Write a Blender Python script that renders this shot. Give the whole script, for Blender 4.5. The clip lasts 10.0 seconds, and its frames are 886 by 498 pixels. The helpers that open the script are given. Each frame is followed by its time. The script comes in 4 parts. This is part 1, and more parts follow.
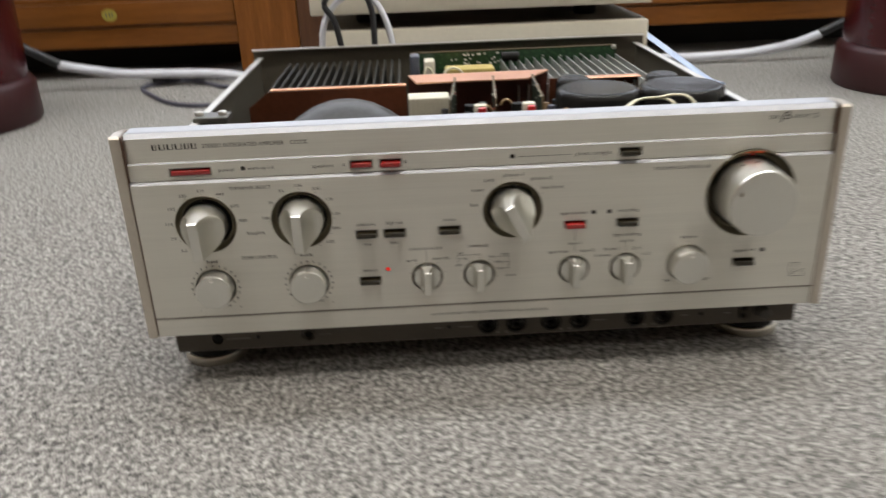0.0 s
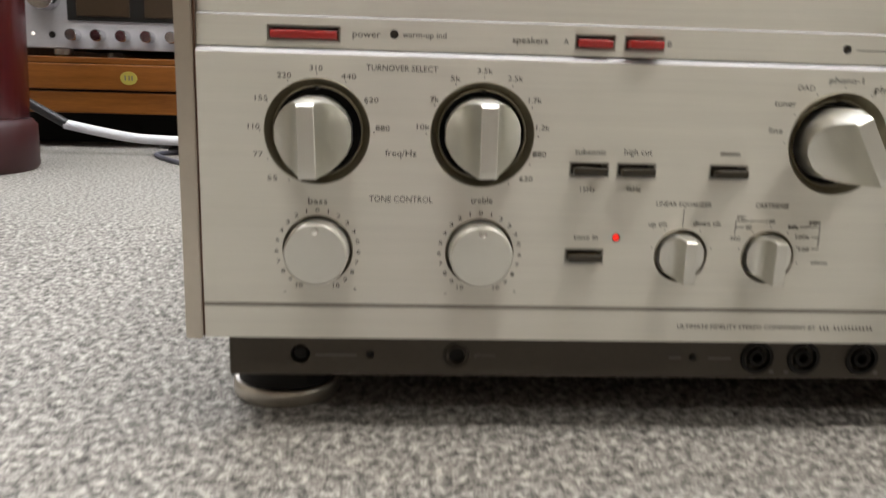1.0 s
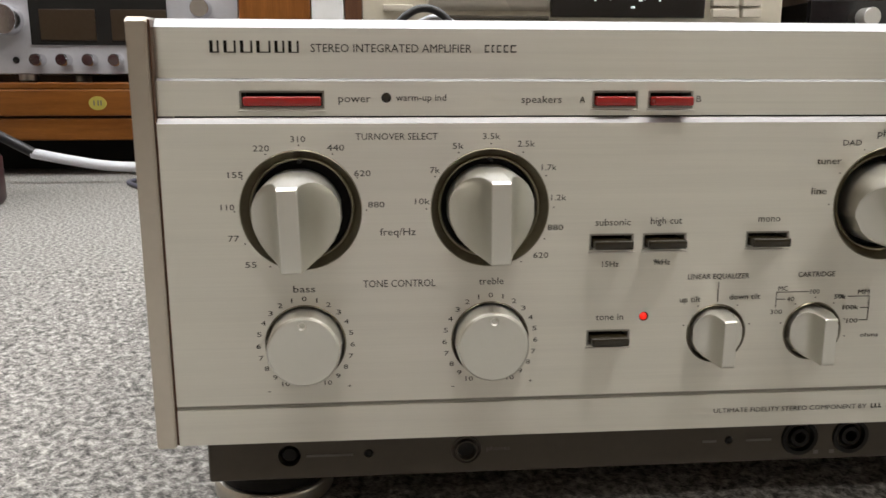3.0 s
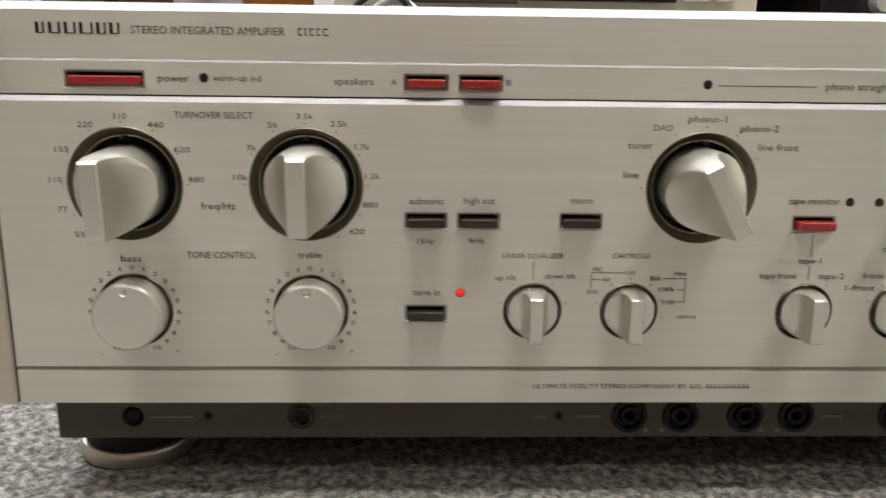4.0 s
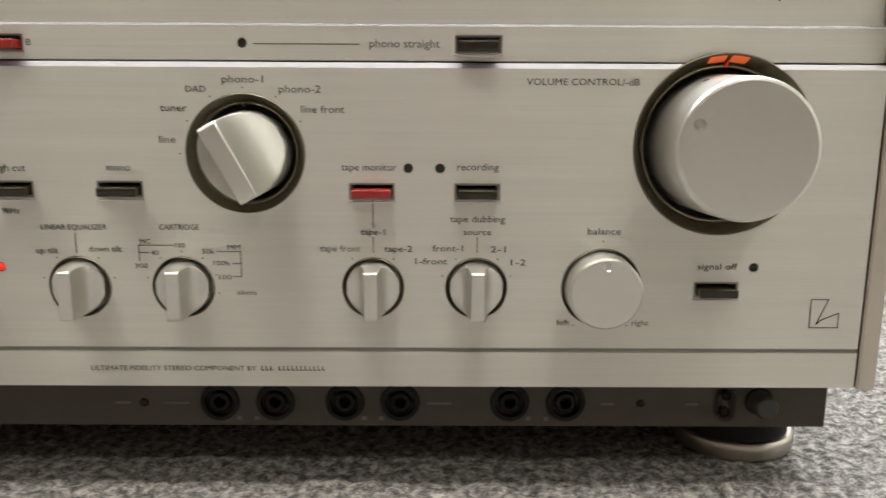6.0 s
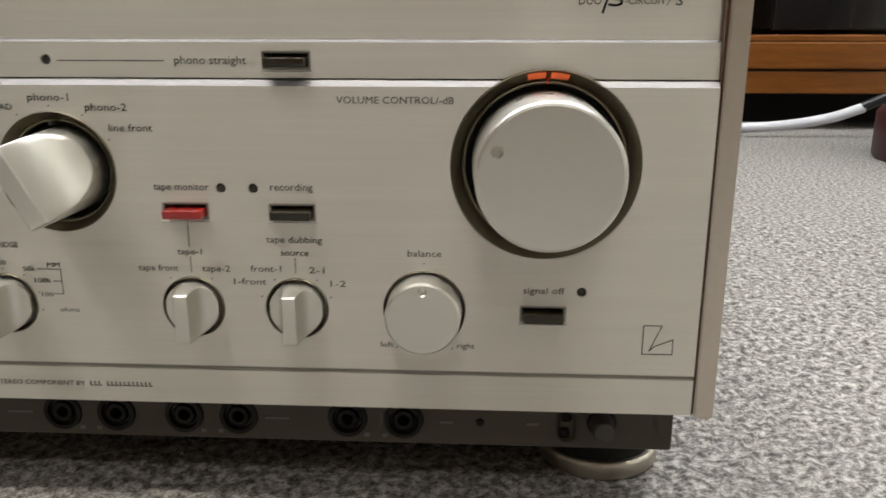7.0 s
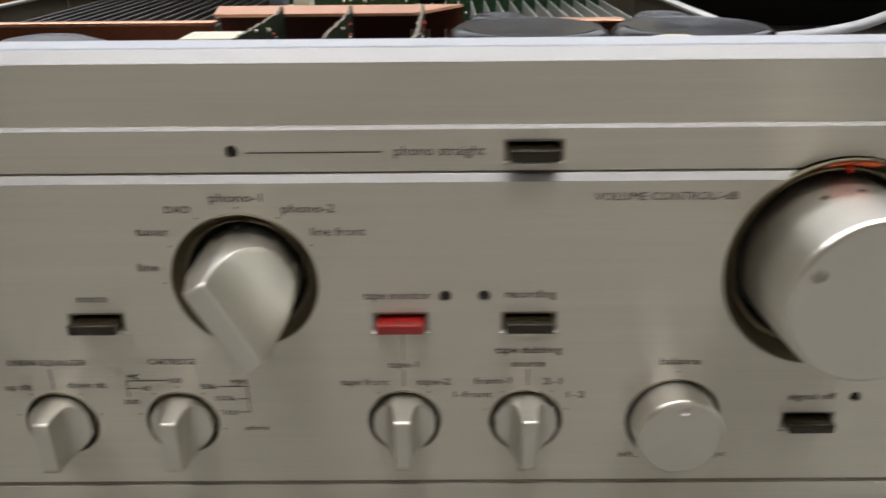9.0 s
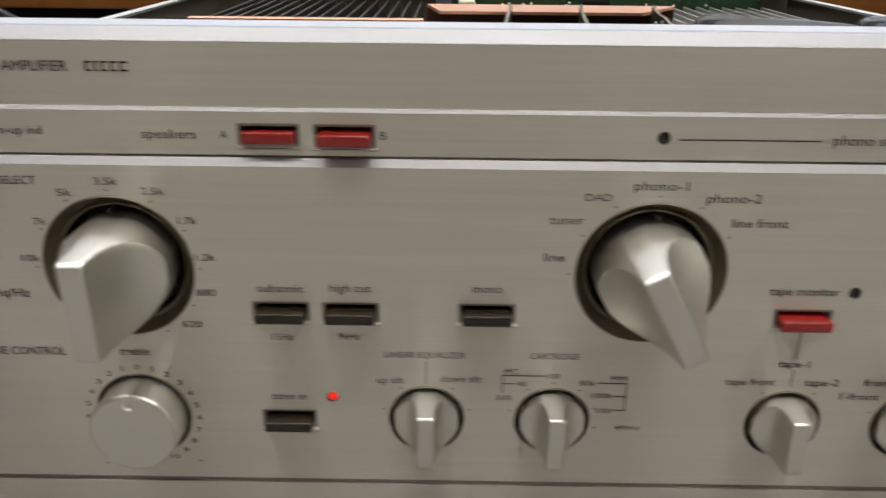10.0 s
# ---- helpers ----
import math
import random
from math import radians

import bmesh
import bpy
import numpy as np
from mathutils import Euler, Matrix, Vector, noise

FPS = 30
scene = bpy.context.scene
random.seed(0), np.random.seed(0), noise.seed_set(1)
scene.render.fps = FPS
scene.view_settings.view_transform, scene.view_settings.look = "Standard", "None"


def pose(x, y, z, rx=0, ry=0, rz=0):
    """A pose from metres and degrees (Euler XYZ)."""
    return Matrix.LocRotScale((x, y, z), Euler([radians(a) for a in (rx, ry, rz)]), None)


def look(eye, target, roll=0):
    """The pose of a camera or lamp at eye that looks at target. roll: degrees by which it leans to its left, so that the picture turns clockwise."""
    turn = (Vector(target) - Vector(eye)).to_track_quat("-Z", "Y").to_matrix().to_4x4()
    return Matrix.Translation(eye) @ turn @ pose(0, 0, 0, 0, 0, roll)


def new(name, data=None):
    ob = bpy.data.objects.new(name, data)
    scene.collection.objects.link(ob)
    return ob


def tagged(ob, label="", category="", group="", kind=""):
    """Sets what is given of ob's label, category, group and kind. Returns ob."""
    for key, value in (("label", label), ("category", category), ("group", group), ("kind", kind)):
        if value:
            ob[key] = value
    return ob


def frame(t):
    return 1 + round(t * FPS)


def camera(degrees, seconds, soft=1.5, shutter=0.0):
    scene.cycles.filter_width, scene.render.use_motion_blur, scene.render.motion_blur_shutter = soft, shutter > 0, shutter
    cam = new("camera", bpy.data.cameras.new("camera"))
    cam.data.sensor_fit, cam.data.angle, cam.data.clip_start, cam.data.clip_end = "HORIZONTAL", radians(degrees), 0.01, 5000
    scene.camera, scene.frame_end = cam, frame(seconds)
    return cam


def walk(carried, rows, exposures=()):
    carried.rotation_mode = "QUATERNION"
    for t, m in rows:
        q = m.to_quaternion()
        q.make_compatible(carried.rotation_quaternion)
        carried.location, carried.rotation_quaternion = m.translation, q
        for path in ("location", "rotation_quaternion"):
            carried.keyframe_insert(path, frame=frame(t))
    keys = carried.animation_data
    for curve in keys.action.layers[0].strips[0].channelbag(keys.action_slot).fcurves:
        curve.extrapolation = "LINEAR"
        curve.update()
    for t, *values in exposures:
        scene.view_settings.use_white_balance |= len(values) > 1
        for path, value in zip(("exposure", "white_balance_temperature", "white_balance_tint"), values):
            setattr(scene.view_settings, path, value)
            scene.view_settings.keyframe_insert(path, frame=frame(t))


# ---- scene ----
cam = camera(59.0, 10.0, shutter=0.4)
PATH = [
    (0, (-0.04377, -0.46948, 0.29372), (-0.02919, -0.00994, 0.09721), -2.137),
    (0.2, (-0.06744, -0.43487, 0.23995), (-0.05868, 0.03814, 0.07812), -3.604),
    (0.5, (-0.11073, -0.37585, 0.16075), (-0.09882, 0.10593, 0.02752), -2.333),
    (0.7, (-0.13379, -0.33773, 0.12883), (-0.11683, 0.14982, 0.01926), -0.754),
    (1, (-0.14777, -0.28971, 0.13624), (-0.12029, 0.19869, 0.03279), 1.639),
    (1.2, (-0.15290, -0.27398, 0.15010), (-0.11414, 0.21322, 0.04459), 1.244),
    (1.5, (-0.15816, -0.25744, 0.15163), (-0.11567, 0.23191, 0.05818), -0.195),
    (2, (-0.16229, -0.24708, 0.15187), (-0.11594, 0.24212, 0.05949), -1.382),
    (2.2, (-0.16228, -0.24592, 0.15075), (-0.11880, 0.24389, 0.06023), -0.927),
    (3.3, (-0.13957, -0.25231, 0.15725), (-0.10390, 0.23516, 0.05191), 0.529),
    (3.5, (-0.12010, -0.25665, 0.15723), (-0.09364, 0.23097, 0.04988), 0.609),
    (4, (-0.08005, -0.26392, 0.15652), (-0.06453, 0.22324, 0.04503), 0.724),
    (4.5, (-0.03723, -0.26727, 0.15207), (-0.03016, 0.22134, 0.04622), 0.282),
    (5, (0.00404, -0.26428, 0.14910), (0.01248, 0.22606, 0.05162), -0.175),
    (5.5, (0.04589, -0.26226, 0.14475), (0.05154, 0.22829, 0.04817), -0.030),
    (6, (0.07949, -0.25322, 0.13719), (0.08174, 0.23723, 0.03996), 0.286),
    (6.2, (0.09299, -0.25052, 0.14029), (0.08988, 0.23859, 0.03657), 0.551),
    (7.3, (0.15976, -0.22918, 0.17619), (0.12882, 0.24732, 0.02789), -0.274),
    (7.5, (0.15585, -0.21982, 0.19142), (0.12287, 0.25121, 0.02697), -0.437),
    (8, (0.14233, -0.19921, 0.21285), (0.12241, 0.26386, 0.02531), -0.219),
    (8.5, (0.11878, -0.18999, 0.21674), (0.11296, 0.26961, 0.01992), -0.181),
    (9, (0.06987, -0.18470, 0.20706), (0.06731, 0.27409, 0.00829), -0.534),
    (9.2, (0.04415, -0.18215, 0.20342), (0.04500, 0.27656, 0.00446), -0.156),
    (9.5, (0.01569, -0.18211, 0.19732), (0.01107, 0.28000, 0.00646), 0.053),
    (10, (-0.03416, -0.18130, 0.19896), (-0.03817, 0.28100, 0.00853), 0.545),
]
EXPOSURES = [(0.0, -0.93), (0.5, -0.56), (1.0, -0.44), (1.5, -0.46), (2.0, -0.49), (3.5, -0.53), (4.5, -0.41), (6.0, -0.37), (7.5, -0.8), (8.0, -0.99), (8.5, -1.1), (9.0, -1.08), (10.0, -0.98)]
walk(cam, [(t, look(eye, target, roll)) for t, eye, target, roll in PATH], EXPOSURES)

# ---------- world and light ----------
world = bpy.data.worlds.new("world")
scene.world = world
world.use_nodes = True
world.node_tree.nodes["Background"].inputs[0].default_value = (0.05, 0.05, 0.05, 1)
world.node_tree.nodes["Background"].inputs[1].default_value = 0.2
WARM, COOL = (1.0, 0.955, 0.89), (0.95, 0.975, 1.0)
LAMPS = [(x, y, glow, tint) for y, glow, tint in ((-1.8, 6.2, WARM), (-0.40, 33.0, WARM), (0.74, 36.0, COOL)) for x in (-1.32, 0.0, 1.32)]          # ceiling lights: x, y, glow, tint

# ---------- materials ----------


class Mat:
    """A small helper round a node material."""

    def __init__(self, name):
        self.m = bpy.data.materials.new(name)
        self.m.use_nodes = True
        self.t = self.m.node_tree
        self.b = self.t.nodes["Principled BSDF"]
        self.co = None

    def n(self, kind, **kw):
        node = self.t.nodes.new(kind)
        for k, v in kw.items():
            node.inputs[k].default_value = v
        return node

    def link(self, a, b):
        self.t.links.new(a, b)

    def coords(self, scale=(1, 1, 1), space="Object"):
        tc = self.n("ShaderNodeTexCoord")
        mp = self.n("ShaderNodeMapping")
        mp.inputs["Scale"].default_value = scale
        self.link(tc.outputs[space], mp.inputs["Vector"])
        return mp.outputs["Vector"]

    def noise(self, scale, detail=3.0, rough=0.6, stretch=(1, 1, 1)):
        nz = self.n("ShaderNodeTexNoise", Scale=scale, Detail=detail, Roughness=rough)
        self.link(self.coords(stretch), nz.inputs["Vector"])
        return nz.outputs["Fac"]

    def ramp(self, fac, stops):
        r = self.n("ShaderNodeValToRGB")
        el = r.color_ramp.elements
        while len(el) < len(stops):
            el.new(0.5)
        for e, (p, c) in zip(el, stops):
            e.position, e.color = p, (*c, 1)
        self.link(fac, r.inputs["Fac"])
        return r.outputs["Color"]

    def mix(self, fac, a, b, mode="MIX"):
        mx = self.t.nodes.new("ShaderNodeMix")
        mx.data_type, mx.blend_type = "RGBA", mode
        for sock, v in ((mx.inputs[0], fac), (mx.inputs[6], a), (mx.inputs[7], b)):
            if hasattr(v, "links"):
                self.link(v, sock)
            elif isinstance(v, tuple):
                sock.default_value = (*v, 1)
            else:
                sock.default_value = v
        return mx.outputs[2]

    def span(self, fac, lo, hi):
        mr = self.n("ShaderNodeMapRange")
        mr.inputs["From Min"].default_value, mr.inputs["From Max"].default_value = 0.25, 0.75
        mr.inputs["To Min"].default_value, mr.inputs["To Max"].default_value = lo, hi
        self.link(fac, mr.inputs["Value"])
        return mr.outputs["Result"]

    def bump(self, fac, strength, distance):
        bp = self.n("ShaderNodeBump", Strength=strength, Distance=distance)
        self.link(fac, bp.inputs["Height"])
        self.link(bp.outputs["Normal"], self.b.inputs["Normal"])

    def set(self, **kw):
        for k, v in kw.items():
            s = self.b.inputs[k.replace("_", " ")]
            if hasattr(v, "links"):
                self.link(v, s)
            else:
                s.default_value = (*v, 1) if isinstance(v, tuple) else v
        return self


def plain(name, colour, rough=0.5, metal=0.0, vary=0.12, grain=60.0, bump=0.0, coat=0.0, spec=0.5):
    """Paint, plastic or metal with a slight unevenness at two scales."""
    m = Mat(name)
    big = m.noise(grain * 0.15, 2.0)
    fine = m.noise(grain * 8, 3.0)
    dark = tuple(c * (1 - vary) for c in colour)
    lite = tuple(min(1.0, c * (1 + vary)) for c in colour)
    col = m.ramp(m.mix(0.5, big, fine), [(0.35, dark), (0.65, lite)])
    m.set(Base_Color=col, Metallic=metal, Specular_IOR_Level=spec, Roughness=m.span(big, max(0.02, rough - 0.06), min(1, rough + 0.06)))
    if coat:
        m.set(Coat_Weight=coat, Coat_Roughness=0.08)
    if bump:
        m.bump(fine, bump, 0.0006)
    return m.m


def brushed(name, colour, rough=0.3, aniso=0.75, along="x", streak=0.05):
    """Brushed metal whose grain runs along one axis; needs the grain UV map."""
    m = Mat(name)
    st = (14, 1300, 1300) if along == "x" else (1300, 1300, 14)
    lines = m.noise(1.0, 4.0, 0.75, st)
    cloud = m.noise(1.0, 4.0, 0.65, (4, 150, 150) if along == "x" else (150, 150, 4))
    d = tuple(c * (1 - streak) for c in colour)
    li = tuple(min(1, c * (1 + streak)) for c in colour)
    m.set(Base_Color=m.ramp(m.mix(0.5, lines, cloud), [(0.36, d), (0.64, li)]), Metallic=1.0,
          Roughness=m.span(lines, rough - 0.02, rough + 0.02), Anisotropic=aniso, Anisotropic_Rotation=0.25)
    tan = m.n("ShaderNodeTangent")
    tan.direction_type, tan.uv_map = "UV_MAP", "grain"
    m.link(tan.outputs["Tangent"], m.b.inputs["Tangent"])
    m.bump(lines, 0.006, 0.0001)
    return m.m


def turned(name, colour, rough=0.42, aniso=0.8):
    """Metal turned on a lathe: the tool marks run round the y axis of the part."""
    m = Mat(name)
    rings = m.noise(1.0, 2.0, 0.6, (60, 2600, 60))
    d = tuple(c * 0.97 for c in colour)
    m.set(Base_Color=m.ramp(rings, [(0.35, d), (0.65, colour)]), Metallic=1.0, Roughness=rough, Anisotropic=aniso, Anisotropic_Rotation=0.25)
    tan = m.n("ShaderNodeTangent")
    tan.direction_type, tan.axis = "RADIAL", "Y"
    m.link(tan.outputs["Tangent"], m.b.inputs["Tangent"])
    return m.m


def carpet_material():
    m = Mat("grey_mottled_carpet")
    tuft = m.noise(260.0, 2.0, 0.6)
    fibre = m.noise(900.0, 2.0, 0.6, (1, 1.6, 1))
    patch = m.noise(5.0, 3.0)
    both = m.mix(0.38, tuft, fibre)
    col = m.ramp(both, [(0.36, (0.022, 0.021, 0.019)), (0.45, (0.135, 0.128, 0.118)), (0.53, (0.295, 0.279, 0.258)), (0.64, (0.58, 0.551, 0.512))])
    m.set(Base_Color=m.mix(m.span(patch, 0.0, 0.25), col, (0.23, 0.221, 0.206)), Roughness=0.95)
    m.bump(both, 0.7, 0.003)
    return m.m


def wood_material(name, dark, lite, along="x", rough=0.35, scale=1.0):
    m = Mat(name)
    st = {"x": (1.5, 22, 22), "z": (22, 22, 1.5), "y": (22, 1.5, 22)}[along]
    grain = m.noise(4.0 * scale, 6.0, 0.65, st)
    fine = m.noise(30.0 * scale, 3.0, 0.6, st)
    m.set(Base_Color=m.ramp(m.mix(0.35, grain, fine), [(0.3, dark), (0.7, lite)]), Roughness=m.span(fine, rough - 0.07, rough + 0.1), Coat_Weight=0.05, Coat_Roughness=0.3, Specular_IOR_Level=0.3)
    m.bump(fine, 0.12, 0.0008)
    return m.m


def glow(name, colour, strength):
    m = Mat(name)
    m.set(Base_Color=colour, Roughness=0.4, Emission_Color=colour, Emission_Strength=strength)
    return m.m


def board_material():
    m = Mat("green_circuit_board")
    tracks = m.n("ShaderNodeTexVoronoi", Scale=260.0)
    m.link(m.coords(), tracks.inputs["Vector"])
    col = m.ramp(tracks.outputs["Distance"], [(0.0, (0.06, 0.13, 0.05)), (0.35, (0.02, 0.065, 0.026)), (0.7, (0.012, 0.042, 0.018))])
    m.set(Base_Color=col, Roughness=0.35, Coat_Weight=0.3)
    return m.m


PANEL = brushed("champagne_brushed_aluminium", (0.705, 0.69, 0.626), 0.36, 0.97)
PANEL_TOP = plain("pale_anodised_edge", (0.42, 0.42, 0.435), 0.5, 0.9, 0.02, 40)
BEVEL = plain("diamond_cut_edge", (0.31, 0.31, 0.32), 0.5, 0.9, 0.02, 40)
KNOB = plain("satin_champagne_knob", (0.645, 0.635, 0.582), 0.36, 1.0, 0.015, 40, 0.01)
KNOB_SIDE = turned("turned_champagne_knob_side", (0.88, 0.87, 0.835), 0.37, 0.4)
TRIM = plain("champagne_side_trim", (0.54, 0.49, 0.42), 0.35, 0.9, 0.04, 30)
FOOT = plain("dark_champagne_foot", (0.56, 0.52, 0.45), 0.3, 0.9, 0.05, 30)
COPPER_EDGE = plain("coppery_trim_back", (0.12, 0.065, 0.04), 0.4, 0.7, 0.1, 40)
WELL = plain("dark_bronze_dial_well", (0.275, 0.248, 0.18), 0.32, 0.9, 0.12, 60)
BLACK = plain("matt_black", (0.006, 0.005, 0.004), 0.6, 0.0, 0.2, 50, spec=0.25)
INK = plain("dark_print", (0.008, 0.007, 0.006), 0.8, 0.0, 0.1, 200, spec=0.05)
SCALE_INK = plain("grey_scale_print", (0.16, 0.15, 0.13), 0.5, 0.3, 0.1, 200)
PALE_INK = plain("pale_print", (0.115, 0.106, 0.094), 0.6, 0.0, 0.1, 200)
CHIN = plain("dark_bronze_chassis_paint", (0.066, 0.056, 0.044), 0.5, 0.0, 0.06, 40, 0.03, spec=0.25)
CHASSIS = plain("black_steel_chassis", (0.115, 0.100, 0.076), 0.5, 0.2, 0.15, 40)
RAIL = plain("zinc_plated_steel", (0.62, 0.60, 0.56), 0.38, 0.8, 0.08, 60)
RED = plain("red_button_plastic", (0.32, 0.016, 0.014), 0.22, 0.0, 0.06, 60, 0, 0.3)
OLIVE = plain("dark_olive_button_plastic", (0.022, 0.017, 0.009), 0.18, 0.0, 0.08, 60, 0, 0, spec=0.45)
FRAME = plain("satin_button_frame", (0.30, 0.285, 0.25), 0.35, 0.9, 0.05, 60)
LENS = plain("dark_indicator_lens", (0.03, 0.024, 0.02), 0.15, 0.0, 0.1, 80)
LED_ON = glow("lit_red_indicator", (0.9, 0.018, 0.008), 1.1)
ORANGE = glow("lit_orange_window", (0.72, 0.14, 0.045), 0.38)
POINTER = glow("red_pointer_glow", (0.7, 0.03, 0.015), 0.08)
DULL_COPPER = plain("dull_reddish_copper", (0.22, 0.075, 0.038), 0.45, 0.85, 0.15, 30)
COPPER = plain("copper_plate", (0.80, 0.44, 0.29), 0.33, 0.95, 0.08, 30)
FIN = plain("black_anodised_fin", (0.06, 0.057, 0.050), 0.38, 0.7, 0.15, 40)
FIN_BRIGHT = plain("dark_fin_with_bare_edge", (0.60, 0.60, 0.57), 0.35, 0.8, 0.15, 40)
BOARD = board_material()
DARK_BOARD = plain("dark_green_board", (0.013, 0.019, 0.009), 0.5, 0.0, 0.4, 120, spec=0.25)
BOARD_BACK = plain("brown_board_edge", (0.13, 0.095, 0.05), 0.5, 0.0, 0.15, 90)
CAN = plain("black_capacitor_sleeve", (0.016, 0.015, 0.014), 0.22, 0.0, 0.25, 25, 0.15, spec=0.16)
CAN_TOP = plain("grey_capacitor_top", (0.045, 0.044, 0.043), 0.38, 0.0, 0.25, 25, 0.1, spec=0.25)
CHROME = plain("polished_chrome", (0.72, 0.72, 0.74), 0.2, 1.0, 0.03, 40)
IVORY = plain("ivory_plastic", (0.62, 0.58, 0.47), 0.45, 0.0, 0.05, 50)
WIRE = plain("cream_wire_sleeve", (0.72, 0.68, 0.50), 0.4, 0.0, 0.06, 50)
WHITE_CORD = plain("white_cord_sheath", (0.66, 0.67, 0.72), 0.35, 0.0, 0.05, 40)
BLACK_CORD = plain("black_cord_sheath", (0.02, 0.02, 0.022), 0.4, 0.0, 0.2, 40)
BLUE_CORD = plain("pale_blue_strap", (0.52, 0.62, 0.82), 0.45, 0.0, 0.06, 40)
DARK_CORD = plain("slate_cord_sheath", (0.07, 0.07, 0.095), 0.5, 0.0, 0.1, 40)
WOOD = wood_material("reddish_brown_rack_wood", (0.118, 0.036, 0.006), (0.255, 0.095, 0.018))
WOOD_UP = wood_material("reddish_brown_post_wood", (0.12, 0.036, 0.005), (0.25, 0.092, 0.017), "z")
DARK_WOOD = wood_material("dark_brown_wood", (0.055, 0.022, 0.012), (0.11, 0.05, 0.024), "z")
MAROON = plain("glossy_maroon_lacquer", (0.050, 0.004, 0.006), 0.26, 0.0, 0.12, 12, 0, 0.15)
MAROON_BASE = plain("dull_maroon_base", (0.036, 0.006, 0.007), 0.45, 0.0, 0.12, 12)
SILVER = plain("silver_receiver_face", (0.46, 0.46, 0.49), 0.5, 0.5, 0.04, 30)
METER = plain("meter_face", (0.036, 0.024, 0.014), 0.3, 0.0, 0.15, 20)
CREAM = plain("cream_painted_steel", (0.64, 0.60, 0.50), 0.45, 0.0, 0.04, 20)
CREAM_SHINE = plain("pearl_cream_plastic", (0.70, 0.66, 0.58), 0.25, 0.1, 0.03, 20)
SMOKE = plain("smoked_display_window", (0.012, 0.011, 0.011), 0.12, 0.0, 0.2, 20)
DIGIT = glow("lit_display_segment", (0.75, 0.85, 0.85), 0.8)
YELLOW = plain("yellow_label_paper", (0.36, 0.30, 0.05), 0.6, 0.0, 0.1, 60)
WALL = plain("cream_wall_paint", (0.46, 0.42, 0.36), 0.8, 0.0, 0.04, 6, 0.05)
WHITE_WALL = plain("white_wall_paint", (0.82, 0.82, 0.76), 0.7, 0.0, 0.04, 6, 0.05)
TAN_WALL = plain("tan_wall_paint", (0.20, 0.165, 0.125), 0.8, 0.0, 0.06, 6, 0.05)
CEILING = plain("white_ceiling_board", (0.78, 0.77, 0.74), 0.85, 0.0, 0.03, 6, 0.05)
OFFWHITE = plain("off_white_board", (0.62, 0.62, 0.62), 0.6, 0.0, 0.05, 8)
CARPET = carpet_material()
WINDOW_GLOW = glow("added_window_glow", (0.84, 0.89, 1.0), 3.0)

# ---------- mesh helpers ----------


def mesh_of(name, bm, material, smooth=None):
    me = bpy.data.meshes.new(name)
    bmesh.ops.recalc_face_normals(bm, faces=bm.faces)
    bm.to_mesh(me)
    bm.free()
    finish(me, material, smooth)
    return me


def finish(me, material, smooth=None):
    for mt in (material if isinstance(material, (list, tuple)) else [material]):
        me.materials.append(mt)
    if smooth:
        me.polygons.foreach_set("use_smooth", [True] * len(me.polygons))
        me.set_sharp_from_angle(angle=radians(smooth))
    if len(me.loops) < 60000 and len(me.loops):
        uv = me.uv_layers.new(name="grain")
        co = np.empty(len(me.vertices) * 3)
        me.vertices.foreach_get("co", co)
        co = co.reshape(-1, 3)
        idx = np.empty(len(me.loops), dtype=np.int32)
        me.loops.foreach_get("vertex_index", idx)
        pts = co[idx]
        uv.data.foreach_set("uv", np.stack([pts[:, 0], pts[:, 2] + 0.7 * pts[:, 1]], 1).ravel())


def part(name, bm, material, parent, label="", smooth=None):
    """Links a bmesh, or a ready mesh, as one mesh object under a thing or a part."""
    me = bm if isinstance(bm, bpy.types.Mesh) else mesh_of(name, bm, material, smooth)
    ob = new(name, me)
    ob.parent = parent
    if label:
        tagged(ob, label)
    return ob


def thing(name, label, category, at=(0, 0, 0), group="", kind="", turn=0):
    ob = new(name)
    ob.empty_display_size = 0.05
    ob.matrix_world = pose(*at, 0, 0, turn)
    return tagged(ob, label, category, group, kind)


def add_box(bm, x0, x1, y0, y1, z0, z1, bevel=0.0, seg=2):
    ret = bmesh.ops.create_cube(bm, size=1.0)
    vs = ret["verts"]
    bmesh.ops.scale(bm, verts=vs, vec=(x1 - x0, y1 - y0, z1 - z0))
    bmesh.ops.translate(bm, verts=vs, vec=((x0 + x1) / 2, (y0 + y1) / 2, (z0 + z1) / 2))
    if bevel:
        es = list({e for v in vs for e in v.link_edges})
        bmesh.ops.bevel(bm, geom=es, offset=bevel, segments=seg, profile=0.5, affect="EDGES")
    return bm


def box(x0, x1, y0, y1, z0, z1, bevel=0.0, seg=2):
    return add_box(bmesh.new(), x0, x1, y0, y1, z0, z1, bevel, seg)


